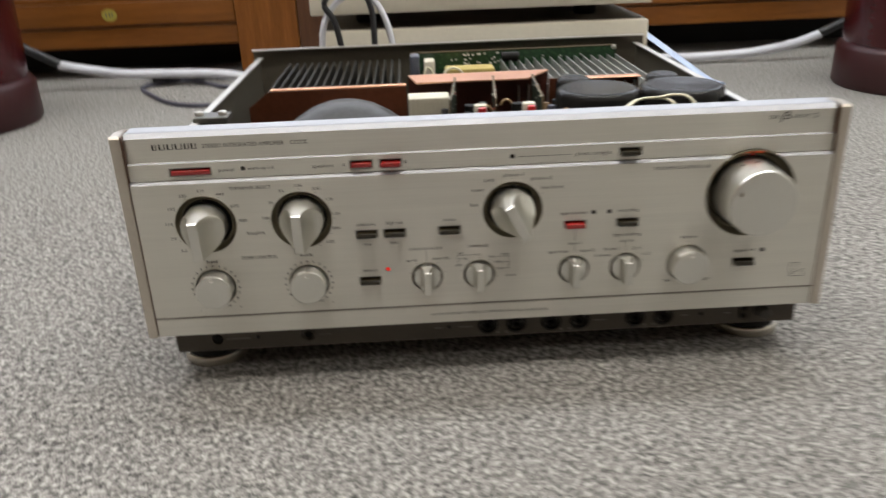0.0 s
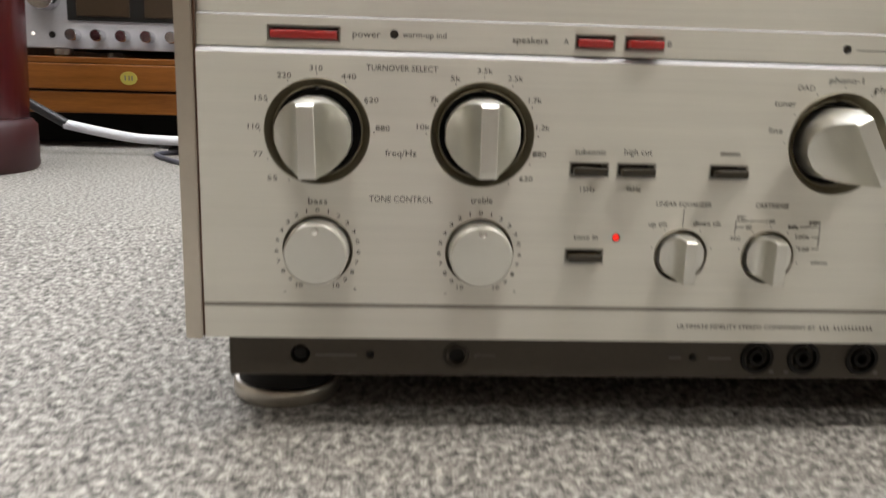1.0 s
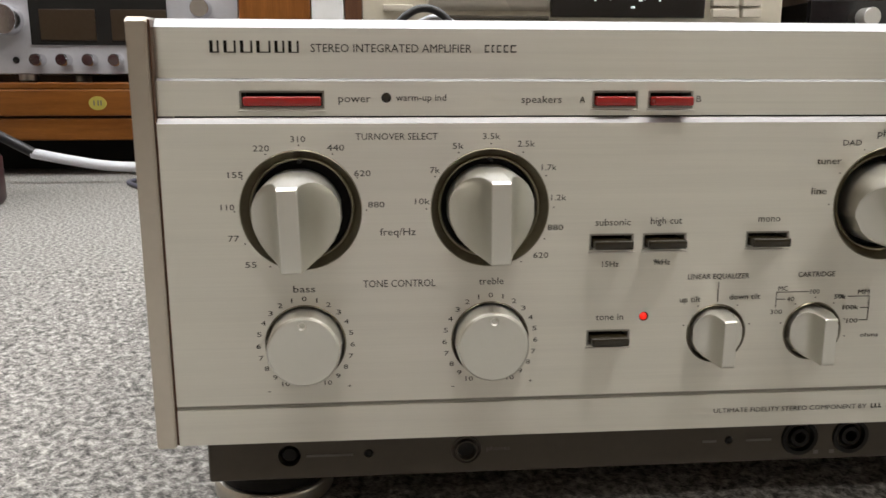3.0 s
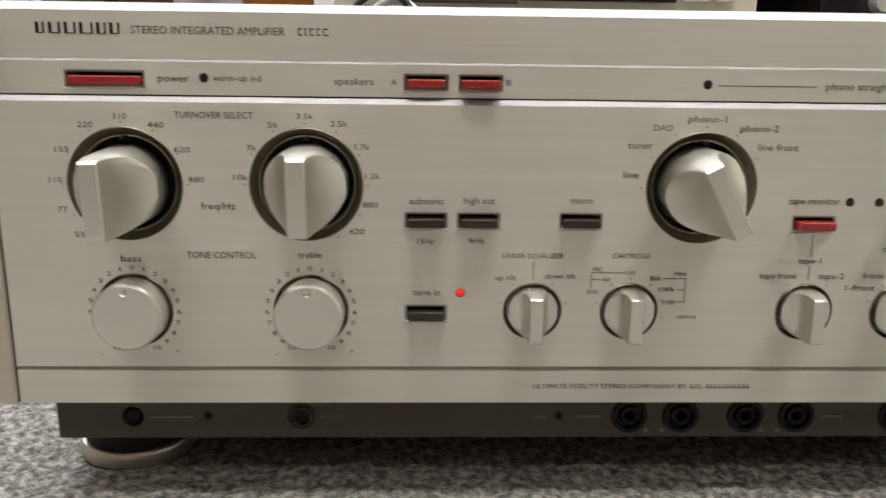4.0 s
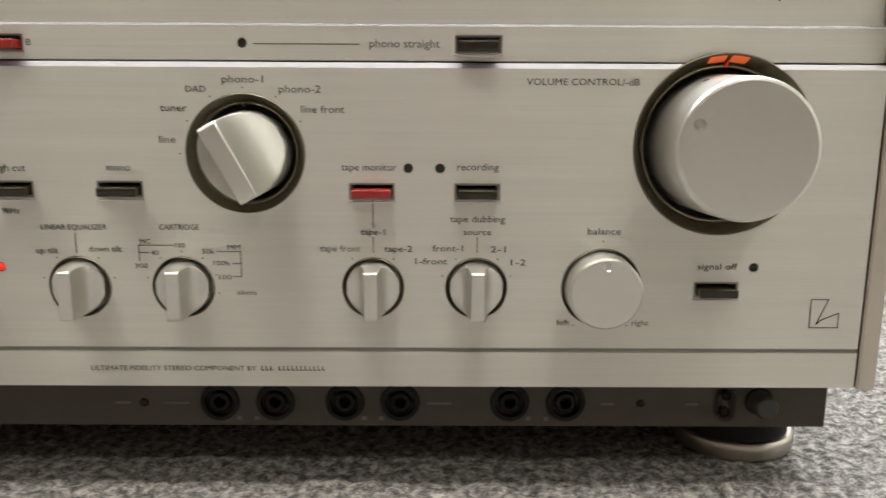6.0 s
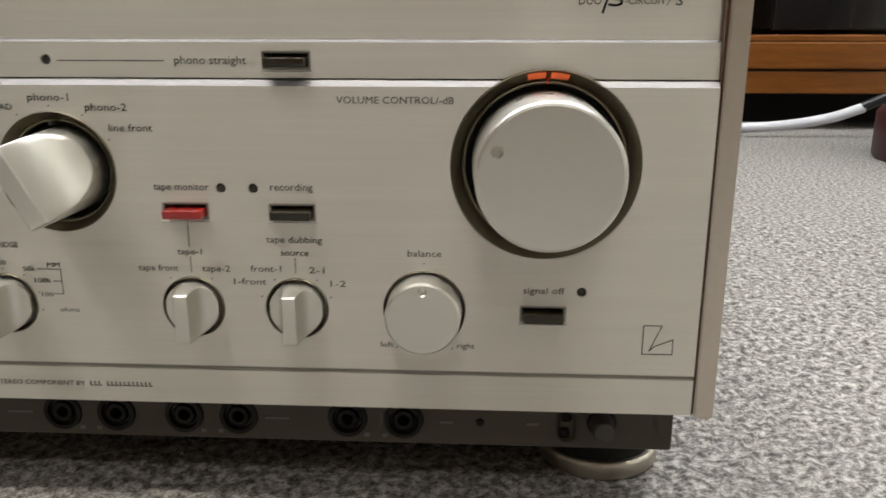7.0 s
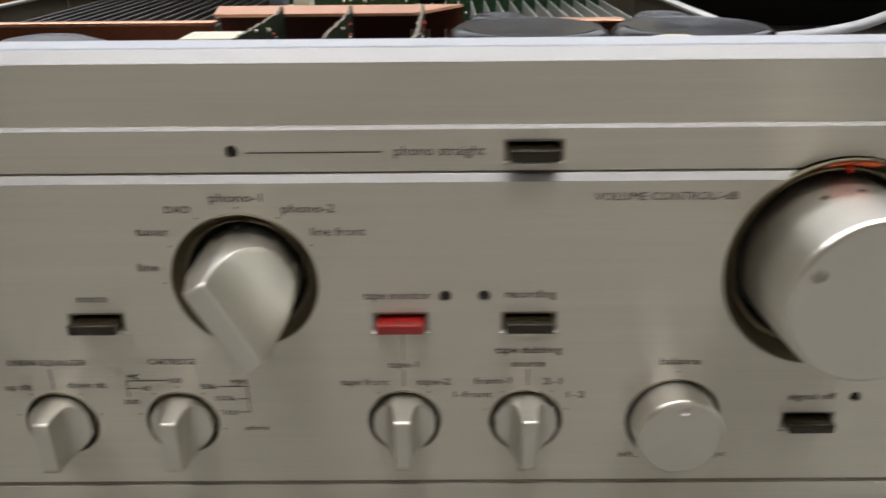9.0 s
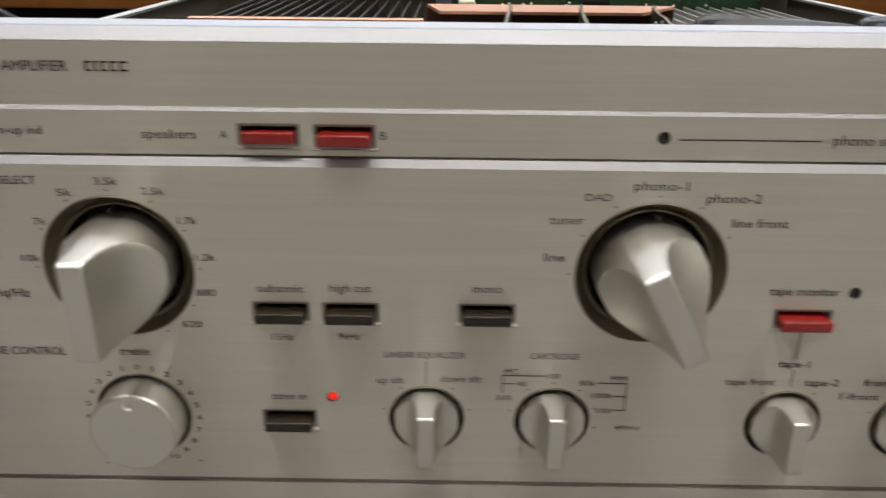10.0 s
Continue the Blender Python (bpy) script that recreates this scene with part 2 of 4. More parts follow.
def add_lathe(bm, profile, x=0.0, z=0.0, steps=48, axis="y"):
    """Turns (radius, along) pairs round an axis through (x, z) along y, or upright through (x, z) for axis z."""
    rings = []
    for r, a in profile:
        if r < 1e-6:
            p = (x, a, z) if axis == "y" else (x, z, a)
            rings.append([bm.verts.new(p)])
            continue
        ring = []
        for k in range(steps):
            t = 2 * math.pi * k / steps
            c, s = r * math.cos(t), r * math.sin(t)
            ring.append(bm.verts.new((x + c, a, z + s) if axis == "y" else (x + c, z + s, a)))
        rings.append(ring)
    for p, q in zip(rings, rings[1:]):
        for k in range(steps):
            j = (k + 1) % steps
            f = [p[k % len(p)], p[j % len(p)], q[j % len(q)], q[k % len(q)]]
            f = list(dict.fromkeys(f))
            if len(f) > 2:
                bm.faces.new(f)
    return bm


def lathe(profile, x=0.0, z=0.0, steps=48, axis="y"):
    return add_lathe(bmesh.new(), profile, x, z, steps, axis)


def smooth_path(points, per=8):
    pts = [Vector(p) for p in points]
    pts = [pts[0] * 2 - pts[1]] + pts + [pts[-1] * 2 - pts[-2]]
    out = []
    for i in range(1, len(pts) - 2):
        p0, p1, p2, p3 = pts[i - 1:i + 3]
        for k in range(per):
            t = k / per
            out.append(0.5 * ((2 * p1) + (p2 - p0) * t + (2 * p0 - 5 * p1 + 4 * p2 - p3) * t * t + (3 * p1 - p0 - 3 * p2 + p3) * t ** 3))
    return out + [pts[-2]]


def tube(points, radius, per=8, steps=10, flat=1.0):
    """A round (or flattened) cord along a smooth path."""
    bm = bmesh.new()
    path = smooth_path(points, per)
    rings = []
    for i, p in enumerate(path):
        way = (path[min(i + 1, len(path) - 1)] - path[max(i - 1, 0)]).normalized()
        side = way.cross(Vector((0, 0, 1)))
        side = side.normalized() if side.length > 1e-3 else Vector((1, 0, 0))
        up = side.cross(way).normalized()
        rings.append([bm.verts.new(p + radius * (math.cos(a) * side + flat * math.sin(a) * up)) for a in (2 * math.pi * k / steps for k in range(steps))])
    for a, b in zip(rings, rings[1:]):
        for k in range(steps):
            bm.faces.new((a[k], a[(k + 1) % steps], b[(k + 1) % steps], b[k]))
    bm.faces.new(rings[0])
    bm.faces.new(rings[-1])
    return bm


def cut(body, cutter):
    """The body's mesh with the cutter's taken out of it."""
    obs = []
    for bm in (body, cutter):
        me = bpy.data.meshes.new("work")
        bmesh.ops.recalc_face_normals(bm, faces=bm.faces)
        bm.to_mesh(me)
        bm.free()
        obs.append(new("work", me))
    mod = obs[0].modifiers.new("cut", "BOOLEAN")
    mod.object, mod.operation, mod.solver = obs[1], "DIFFERENCE", "EXACT"
    dg = bpy.context.evaluated_depsgraph_get()
    out = bpy.data.meshes.new_from_object(obs[0].evaluated_get(dg))
    for ob in obs:
        me = ob.data
        bpy.data.objects.remove(ob)
        bpy.data.meshes.remove(me)
    bm = bmesh.new()
    bm.from_mesh(out)
    bpy.data.meshes.remove(out)
    return bm


def lettering(text, x, z, width, height, y, parent, material=None, align="C", turn=0):
    """Words printed on a face that looks along -y: height is that of a capital, width the whole line's."""
    cu = bpy.data.curves.new("lettering", "FONT")
    cu.body, cu.size, cu.resolution_u, cu.fill_mode, cu.offset = text, 1.0, 2, "FRONT", 0.0
    ob = new("lettering", cu)
    dg = bpy.context.evaluated_depsgraph_get()
    me = bpy.data.meshes.new_from_object(ob.evaluated_get(dg))
    bpy.data.objects.remove(ob)
    bpy.data.curves.remove(cu)
    co = np.empty(len(me.vertices) * 3)
    me.vertices.foreach_get("co", co)
    co = co.reshape(-1, 3)
    lo, hi = co[:, 0].min(), co[:, 0].max()
    sx, sz = width / (hi - lo), height / 0.70
    u = (co[:, 0] - (lo + hi) / 2) * sx
    v = (co[:, 1] - (0.26 if text.islower() else 0.35)) * sz
    c, s = math.cos(radians(turn)), math.sin(radians(turn))
    cx = x + (width / 2 if align == "L" else 0)
    out = np.stack([cx + u * c - v * s, np.full(len(u), y), z + u * s + v * c], 1)
    me.vertices.foreach_set("co", out.ravel())
    me.update()
    me.materials.clear()
    me.materials.append(material or INK)
    me.name = "lettering"
    return part("lettering", me, None, parent)


def bar(x0, x1, z0, z1, y, parent, material=None, name="printed_bar"):
    return part(name, box(x0, x1, y, y + 0.0002, z0, z1), material or INK, parent)


def stroke(points, y, w, parent, name="printed_line", material=None):
    """A thin printed line through (x, z) points."""
    bm = bmesh.new()
    for (xa, za), (xb, zb) in zip(points, points[1:]):
        d = Vector((xb - xa, 0, zb - za))
        nrm = Vector((-d.z, 0, d.x)).normalized() * (w / 2)
        e = d.normalized() * (w / 2)
        a, b = Vector((xa, y, za)) - e, Vector((xb, y, zb)) + e
        bm.faces.new([bm.verts.new(q) for q in (a - nrm, b - nrm, b + nrm, a + nrm)])
    return part(name, bm, material or INK, parent)


# ---------- the room ----------
def build_floor():
    """One carpet sheet, dense and uneven near the amplifier."""
    xs = np.unique(np.round(np.concatenate([np.linspace(-2.6, -0.7, 30), np.arange(-0.7, 0.7, 0.0045), np.linspace(0.7, 2.6, 30)]), 5))
    ys = np.unique(np.round(np.concatenate([np.linspace(-2.6, -0.3, 30), np.arange(-0.3, 0.45, 0.0045), np.linspace(0.45, 1.9, 60)]), 5))
    gx, gy = np.meshgrid(xs, ys)
    rng = np.random.default_rng(4)
    near = (np.abs(gx) < 0.69) & (gy > -0.29) & (gy < 0.44)
    gz = np.where(near, rng.uniform(-0.0012, 0.0012, gx.shape), 0.0)
    jx = np.where(near, rng.uniform(-0.0012, 0.0012, gx.shape), 0)
    co = np.stack([gx + jx, gy, gz], -1).reshape(-1, 3)
    nx, ny = len(xs), len(ys)
    i = (np.arange(ny - 1)[:, None] * nx + np.arange(nx - 1)[None]).ravel()
    faces = np.stack([i, i + 1, i + nx + 1, i + nx], 1)
    me = bpy.data.meshes.new("floor")
    me.from_pydata(co.tolist(), [], faces.tolist())
    me.materials.append(CARPET)
    me.polygons.foreach_set("use_smooth", [True] * len(me.polygons))
    tagged(new("floor", me), "mottled light and dark grey short-pile carpet", "floor", kind="structure")


build_floor()
# Unseen wall, kept dark so that less light bounces back from the south.
tagged(new("wall_south", mesh_of("wall_south", box(-2.6, 2.6, -2.7, -2.6, 0, 2.6), TAN_WALL)), "unseen tan wall, kept dark to hold back bounce light", "wall", kind="structure")
# Added, unseen: a dark upright for the panel to reflect at its centre.
door = thing("door_1", "unseen dark brown door, added for a dark band in the panel", "door", kind="structure")
for dx in (-1, 1):
    part("door_leaf", box(min(dx * 0.003, dx * 0.36), max(dx * 0.003, dx * 0.36), -2.598, -2.56, 0.0, 2.1, 0.004), DARK_WOOD, door)
north = cut(box(-2.6, 2.6, 1.9, 2.0, 0, 2.6), box(-2.2, 2.2, 1.8, 2.1, 0.62, 2.2))
tagged(new("wall_north", mesh_of("wall_north", north, WALL)), "plain cream painted wall with an added window", "wall", kind="structure")
# Unseen window, added as a cool glow for upward faces to reflect.
win = thing("window_1", "unseen wide window, added as a cool glow for the top edges", "window", kind="structure")
for wx0, wx1 in ((-2.2, -0.02), (0.02, 2.2)):
    part("pane", box(wx0 + (0.04 if wx0 < 0 else 0), wx1 - (0.04 if wx1 > 0 else 0), 1.955, 1.961, 0.66, 2.16), WINDOW_GLOW, win)
for fr in ((-2.2, 2.2, 1.93, 1.985, 0.62, 0.659), (-2.2, 2.2, 1.93, 1.985, 2.161, 2.2), (-2.2, -2.161, 1.93, 1.985, 0.659, 2.161), (2.161, 2.2, 1.93, 1.985, 0.659, 2.161), (-0.0195, 0.0195, 1.93, 1.985, 0.659, 2.161)):
    part("window_frame", box(*fr), CEILING, win)
# Unseen side walls: white east lights the knob scoops, dark west dims them.
for nm, dims, paint in (("wall_east", (2.6, 2.7, -2.6, 1.9, 0, 2.6), WHITE_WALL), ("wall_west", (-2.7, -2.6, -2.6, 1.9, 0, 2.6), TAN_WALL)):
    tagged(new(nm, mesh_of(nm, box(*dims), paint)), "unseen room wall, its paint chosen for bounce light", "wall", kind="structure")
tagged(new("ceiling", mesh_of("ceiling", box(-2.7, 2.7, -2.7, 2.0, 2.6, 2.7), CEILING)), "plain white board ceiling", "ceiling", kind="structure")


def ceiling_light(x, y, power, tint):
    th = thing("ceiling_light", "long white ceiling light with a glowing diffuser", "light", (x, y, 2.6), "ceiling lights")
    bm = box(-0.65, 0.65, -0.16, 0.16, -0.06, 0.0, 0.006)
    part("housing", bm, CEILING, th)
    part("diffuser", box(-0.61, 0.61, -0.13, 0.13, -0.068, -0.0605), glow("lamp_diffuser", tint, power), th)
    return th


for lamp in LAMPS:
    ceiling_light(*lamp)

# ---------- the amplifier ----------
amp = thing("integrated_amplifier", "silver champagne stereo amplifier with its top cover off, standing on carpet", "amplifier")
Y_LOW, Y_STRIP, Y_TOP = 0.0, 0.0020, 0.0034

DIALS = ((-0.1786, 0.1178, 1.8), (-0.1181, 0.1180, 0.5), (0.0169, 0.1179, 28.5))
SMALL = (-0.0398, -0.0055, 0.0575, 0.0918)
TONES = ((-0.1786, 0.0737, 0.0132, 0.0118), (-0.1176, 0.0737, 0.0131, 0.0118), (0.1334, 0.0740, 0.0134, 0.0121))
VOL = (0.1709, 0.1212)
BUTTONS = (
    ("strip", -0.1834, 0.1524, 0.0262, True), ("strip", -0.0779, 0.1524, 0.0150, True), ("strip", -0.0596, 0.1524, 0.0150, True),
    ("strip", 0.0916, 0.1526, 0.0150, False), ("low", -0.0776, 0.1062, 0.0150, False), ("low", -0.0596, 0.1062, 0.0150, False),
    ("low", -0.0242, 0.1063, 0.0150, False), ("low", 0.0574, 0.1059, 0.0150, True), ("low", 0.0917, 0.1059, 0.0150, False),
    ("low", -0.0774, 0.0732, 0.0150, False), ("low", 0.1717, 0.0734, 0.0150, False))
LEDS = (("strip", -0.1511, 0.1530, False), ("strip", 0.0168, 0.1527, False), ("low", 0.0693, 0.1135, False), ("low", 0.0796, 0.1135, False),
        ("low", -0.0654, 0.0804, True), ("low", 0.1837, 0.0811, False))
BUTTON_H = 0.0056


def panel_cutter(which):
    bm = bmesh.new()
    if which == "low":
        for x, z, _ in DIALS:
            add_lathe(bm, [(0, -0.02), (0.0193, -0.02), (0.0193, 0.03), (0, 0.03)], x, z, 64)
        for x in SMALL:
            add_lathe(bm, [(0, -0.02), (0.0104, -0.02), (0.0104, 0.03), (0, 0.03)], x, 0.0738, 48)
        for x, z, r, _ in TONES:
            add_lathe(bm, [(0, -0.02), (r, -0.02), (r, 0.03), (0, 0.03)], x, z, 48)
    add_lathe(bm, [(0, -0.02), (0.0293, -0.02), (0.0293, 0.03), (0, 0.03)], *VOL, 80)
    for row, x, z, w, _ in BUTTONS:
        if row == which:
            add_box(bm, x - w / 2, x + w / 2, -0.02, 0.03, z - BUTTON_H / 2, z + BUTTON_H / 2)
    for row, x, z, _ in LEDS:
        if row == which:
            add_lathe(bm, [(0, -0.02), (0.0016, -0.02), (0.0016, 0.03), (0, 0.03)], x, z, 20)
    return bm


def slab(profile, x0, x1):
    """A length of moulding: (y, z) corners drawn out along x."""
    bm = bmesh.new()
    a = [bm.verts.new((x0, y, z)) for y, z in profile]
    b = [bm.verts.new((x1, y, z)) for y, z in profile]
    n = len(a)
    for k in range(n):
        bm.faces.new((a[k], a[(k + 1) % n], b[(k + 1) % n], b[k]))
    bm.faces.new(a)
    bm.faces.new(b)
    return bm


PW = 0.2213


def turned_sides(bm):
    """The round wall of a knob takes the second material."""
    bm.normal_update()
    for f in bm.faces:
        if abs(f.normal.y) < 0.6:
            f.material_index = 1
    return bm


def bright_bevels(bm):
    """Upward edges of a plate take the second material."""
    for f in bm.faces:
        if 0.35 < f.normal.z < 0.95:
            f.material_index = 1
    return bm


low = slab([(0, 0.0530), (0, 0.1451), (0.0017, 0.1468), (0.006, 0.1468), (0.006, 0.0530)], -PW, PW)
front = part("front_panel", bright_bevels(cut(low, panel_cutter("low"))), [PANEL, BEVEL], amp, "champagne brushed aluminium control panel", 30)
strip = slab([(Y_STRIP, 0.1474), (Y_STRIP, 0.1580), (Y_STRIP + 0.0010, 0.1588), (0.006, 0.1588), (0.006, 0.1474)], -PW, PW)
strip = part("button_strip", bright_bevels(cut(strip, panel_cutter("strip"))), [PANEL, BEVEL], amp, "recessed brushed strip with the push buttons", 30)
band = part("upper_panel", slab([(Y_TOP, 0.1589), (Y_TOP, 0.1739), (0.010, 0.1739), (0.010, 0.1589)], -PW, PW), PANEL, amp, "brushed upper band", 30)
part("top_edge", slab([(Y_TOP, 0.1740), (Y_TOP + 0.0030, 0.1768), (0.0080, 0.1769), (0.0080, 0.1740)], -PW, PW), BEVEL, amp, "polished bevelled top edge", 20)
part("top_plate", box(-PW, PW, 0.0085, 0.0210, 0.1745, 0.1769), PANEL_TOP, amp, "pale flat top strip")
lip = part("lower_lip", slab([(0, 0.0391), (0, 0.0514), (0.012, 0.0514), (0.012, 0.0391)], -PW, PW), PANEL, amp, "plain brushed lower edge", 30)
part("groove", slab([(0.0007, 0.0515), (0.0007, 0.0521), (0.0022, 0.0521), (0.0022, 0.0524), (0.0005, 0.0524), (0.0005, 0.0528), (0.006, 0.0528), (0.006, 0.0515)], -PW, PW), FRAME, amp)
part("panel_backing", box(-0.219, 0.219, 0.0125, 0.0145, 0.040, 0.173), BLACK, amp)


def side_trim(s):
    bm = bmesh.new()
    prof = [(0.0, 0.0385), (0.0, 0.1755), (0.0012, 0.1768), (0.012, 0.1772), (0.024, 0.176), (0.030, 0.170), (0.030, 0.0385)]
    a = [bm.verts.new((s * 0.2222, y - 0.0005, z)) for y, z in prof]
    b = [bm.verts.new((s * 0.2285, y - 0.0005, z)) for y, z in prof]
    n = len(a)
    for k in range(n):
        bm.faces.new((a[k], a[(k + 1) % n], b[(k + 1) % n], b[k]))
    bm.faces.new(a)
    bm.faces.new(b)
    bmesh.ops.bevel(bm, geom=[e for e in bm.edges if abs(e.verts[0].co.x - e.verts[1].co.x) < 1e-6], offset=0.0005, segments=2, affect="EDGES")
    ob = part("side_trim", bm, TRIM, amp, "champagne metal end strip", 40)
    part("trim_shadow_gap", box(min(s * 0.2214, s * 0.2221), max(s * 0.2214, s * 0.2221), 0.0007, 0.020, 0.0392, 0.1760), COPPER_EDGE, ob)


side_trim(-1)
side_trim(1)


def push_button(row, x, z, w, red, out):
    y = Y_STRIP if row == "strip" else Y_LOW
    h = BUTTON_H
    rim = cut(box(x - w / 2 + 0.0001, x + w / 2 - 0.0001, y + 0.0001, y + 0.010, z - h / 2 + 0.0001, z + h / 2 - 0.0001),
              box(x - w / 2 + 0.0007, x + w / 2 - 0.0007, y - 0.01, y + 0.009, z - h / 2 + 0.0006, z + h / 2 - 0.0006))
    ob = part("push_button", rim, [FRAME], amp, "red push button in a satin frame" if red else "dark olive push button in a satin frame")
    # Lip is brighter metal than the frame: light from above put into colour.
    part("button_lip", slab([(y - 0.0003, z - h / 2 - 0.0009), (y - 0.0005, z - h / 2 - 0.0005), (y + 0.0004, z - h / 2 - 0.0001), (y + 0.0004, z - h / 2 - 0.0009)], x - w / 2 - 0.0003, x + w / 2 + 0.0003), RAIL, ob, "lower frame lip, its caught light put in as brighter metal")
    part("button_well", box(x - w / 2 + 0.0009, x + w / 2 - 0.0009, y + 0.0080, y + 0.0088, z - h / 2 + 0.0008, z + h / 2 - 0.0008), BLACK, ob)
    cap = box(x - w / 2 + 0.0011, x + w / 2 - 0.0011, y - out, y + 0.0079, z - h / 2 + 0.0008, z + h / 2 - 0.0018, 0.0006, 3)
    part("button_cap", cap, RED if red else OLIVE, ob, smooth=40)


PRESSED = {-0.1834: 0.0008, -0.0779: 0.0018}
for b in BUTTONS:
    push_button(*b, PRESSED.get(b[1], 0.0040))


def indicator(row, x, z, lit):
    y = Y_STRIP if row == "strip" else Y_LOW
    bm = lathe([(0.00125, y + 0.006), (0.00125, y + 0.0006), (0.0010, y - 0.0001), (0.0005, y - 0.0006), (0, y - 0.0006)] if lit else
               [(0.00157, y + 0.006), (0.00157, y + 0.0010), (0.0007, y + 0.0006), (0, y + 0.0005)], x, z, 20)
    ob = part("indicator_lamp", bm, LED_ON if lit else LENS, amp, "lit red indicator" if lit else "dark unlit indicator", 60)
    if lit:
        part("bezel", lathe([(0.00158, y + 0.006), (0.00158, y + 0.0002), (0.00128, y + 0.0004), (0.00128, y + 0.006)], x, z, 20), LENS, ob)


for d in LEDS:
    indicator(*d)


def dial_well(x, z, r, parent, inner):
    prof = [(r, 0.0002), (r - 0.0003, -0.0001), (r - 0.0007, 0.0006), (r - 0.0016, 0.0024), (inner + 0.0021, 0.0036), (inner + 0.0018, 0.0028), (inner + 0.0014, 0.0030), (inner + 0.0011, 0.0052)]
    ob = part("dial_well", lathe(prof, x, z, 72), WELL, parent, "dark bronze dished ring", 50)
    part("groove", lathe([(inner + 0.0011, 0.0052), (inner + 0.0008, 0.0100), (0, 0.0100)], x, z, 72), BLACK, ob, "black gap round the knob", 50)
    return ob


def bar_knob_mesh(radius, front_y, back_y, profile, steps=10, chamfer=0.0030, turn=0.0, taper=0.0006):
    """A round knob scooped away on both sides to leave a finger bar: profile gives (x, y) from the bar outwards."""
    bm = bmesh.new()
    half = [(px, py) for px, py in profile]
    cols = [(-px, py) for px, py in reversed(half)] + [(px, py) for px, py in half]
    grid = []
    for px, py in cols:
        h = math.sqrt(max(radius * radius - px * px, 1e-9))
        top = h - taper * max(0.0, profile[-1][1] - py) / (profile[-1][1] - profile[0][1])
        fat = chamfer * max(0.15, (profile[-1][1] - py) / (profile[-1][1] - profile[0][1])) ** 0.8
        c = min(fat * 0.8, h * 0.4)
        e = min(0.0006, h * 0.3)
        vs = [-h, -h + e * 0.4, -h + e] + [(-h + e) + (top + h - e - c) * k / steps for k in range(1, steps)] + [top - c, top - c * 0.5, top - c * 0.06, top]
        drop = [0.0006, 0.0002, 0] + [0] * (steps - 1) + [0, fat * 0.36, fat * 0.82, fat * 1.06]
        grid.append([bm.verts.new((px, min(py + d, back_y - 0.0006), v)) for v, d in zip(vs, drop)])
    for a, b in zip(grid, grid[1:]):
        for k in range(len(a) - 1):
            bm.faces.new((a[k], b[k], b[k + 1], a[k + 1])).material_index = 1 if k > len(a) - 4 else 0
    rim = [g[0] for g in grid] + [grid[-1][k] for k in range(1, len(grid[-1]))] + [g[-1] for g in reversed(grid[:-1])] + [grid[0][k] for k in range(len(grid[0]) - 2, 0, -1)]
    low = [bm.verts.new((v.co.x, back_y, v.co.z if v.co.z < 0 else max(v.co.z, math.sqrt(max(radius * radius - v.co.x ** 2, 0))))) for v in rim]
    n = len(rim)
    for k in range(n):
        bm.faces.new((rim[k], rim[(k + 1) % n], low[(k + 1) % n], low[k])).material_index = 1
    bm.faces.new(low)
    bmesh.ops.rotate(bm, verts=bm.verts, cent=(0, 0, 0), matrix=Matrix.Rotation(radians(-turn), 3, "Y"))
    return bm


SCOOP = [(0.0027, -0.0244), (0.0030, -0.0241), (0.0040, -0.0188), (0.0053, -0.0144), (0.0071, -0.0106), (0.0092, -0.0077), (0.0113, -0.0055), (0.0129, -0.0041), (0.0136, -0.0036)]


def selector(x, z, turn):
    bm = bar_knob_mesh(0.0139, -0.0244, 0.0075, SCOOP, chamfer=0.0011, turn=turn, taper=0.0022)
    loose = (-0.0010, -0.0022, -0.0008) if x < -0.15 else (0, 0, 0)          # the first knob sits loose on its shaft
    bmesh.ops.translate(bm, verts=bm.verts, vec=(x + loose[0], loose[1], z + loose[2]))
    ob = part("selector_knob", bm, [KNOB, KNOB_SIDE], amp, "satin champagne knob scooped to a finger bar", 32)
    dial_well(x, z, 0.0193, ob, 0.0146)
    part("index_mark", box(x - 0.0006, x + 0.0006, -0.0006, 0.0040, z + 0.0150, z + 0.0160, 0.0002, 1), BLACK, ob)


for x, z, turn in DIALS:
    selector(x, z, turn)


SMALL_SCOOP = [(0.0020, -0.0114), (0.0022, -0.0112), (0.0025, -0.0082), (0.0030, -0.0054), (0.0039, -0.0034), (0.0052, -0.0024), (0.0068, -0.0019), (0.0080, -0.0017), (0.0086, -0.0016)]


def small_knob(x):
    z = 0.0738
    bm = bar_knob_mesh(0.0089, -0.0114, 0.004, SMALL_SCOOP, chamfer=0.0007, taper=0.0011)
    bmesh.ops.translate(bm, verts=bm.verts, vec=(x, 0, z))
    ob = part("rotary_knob", bm, [KNOB, KNOB_SIDE], amp, "small round switch knob with a raised bar", 35)
    part("dial_well", lathe([(0.0104, 0.0004), (0.0100, -0.0001), (0.0096, 0.0008), (0.0091, 0.0030), (0, 0.0042)], x, z, 48), WELL, ob, smooth=50)


for x in SMALL:
    small_knob(x)


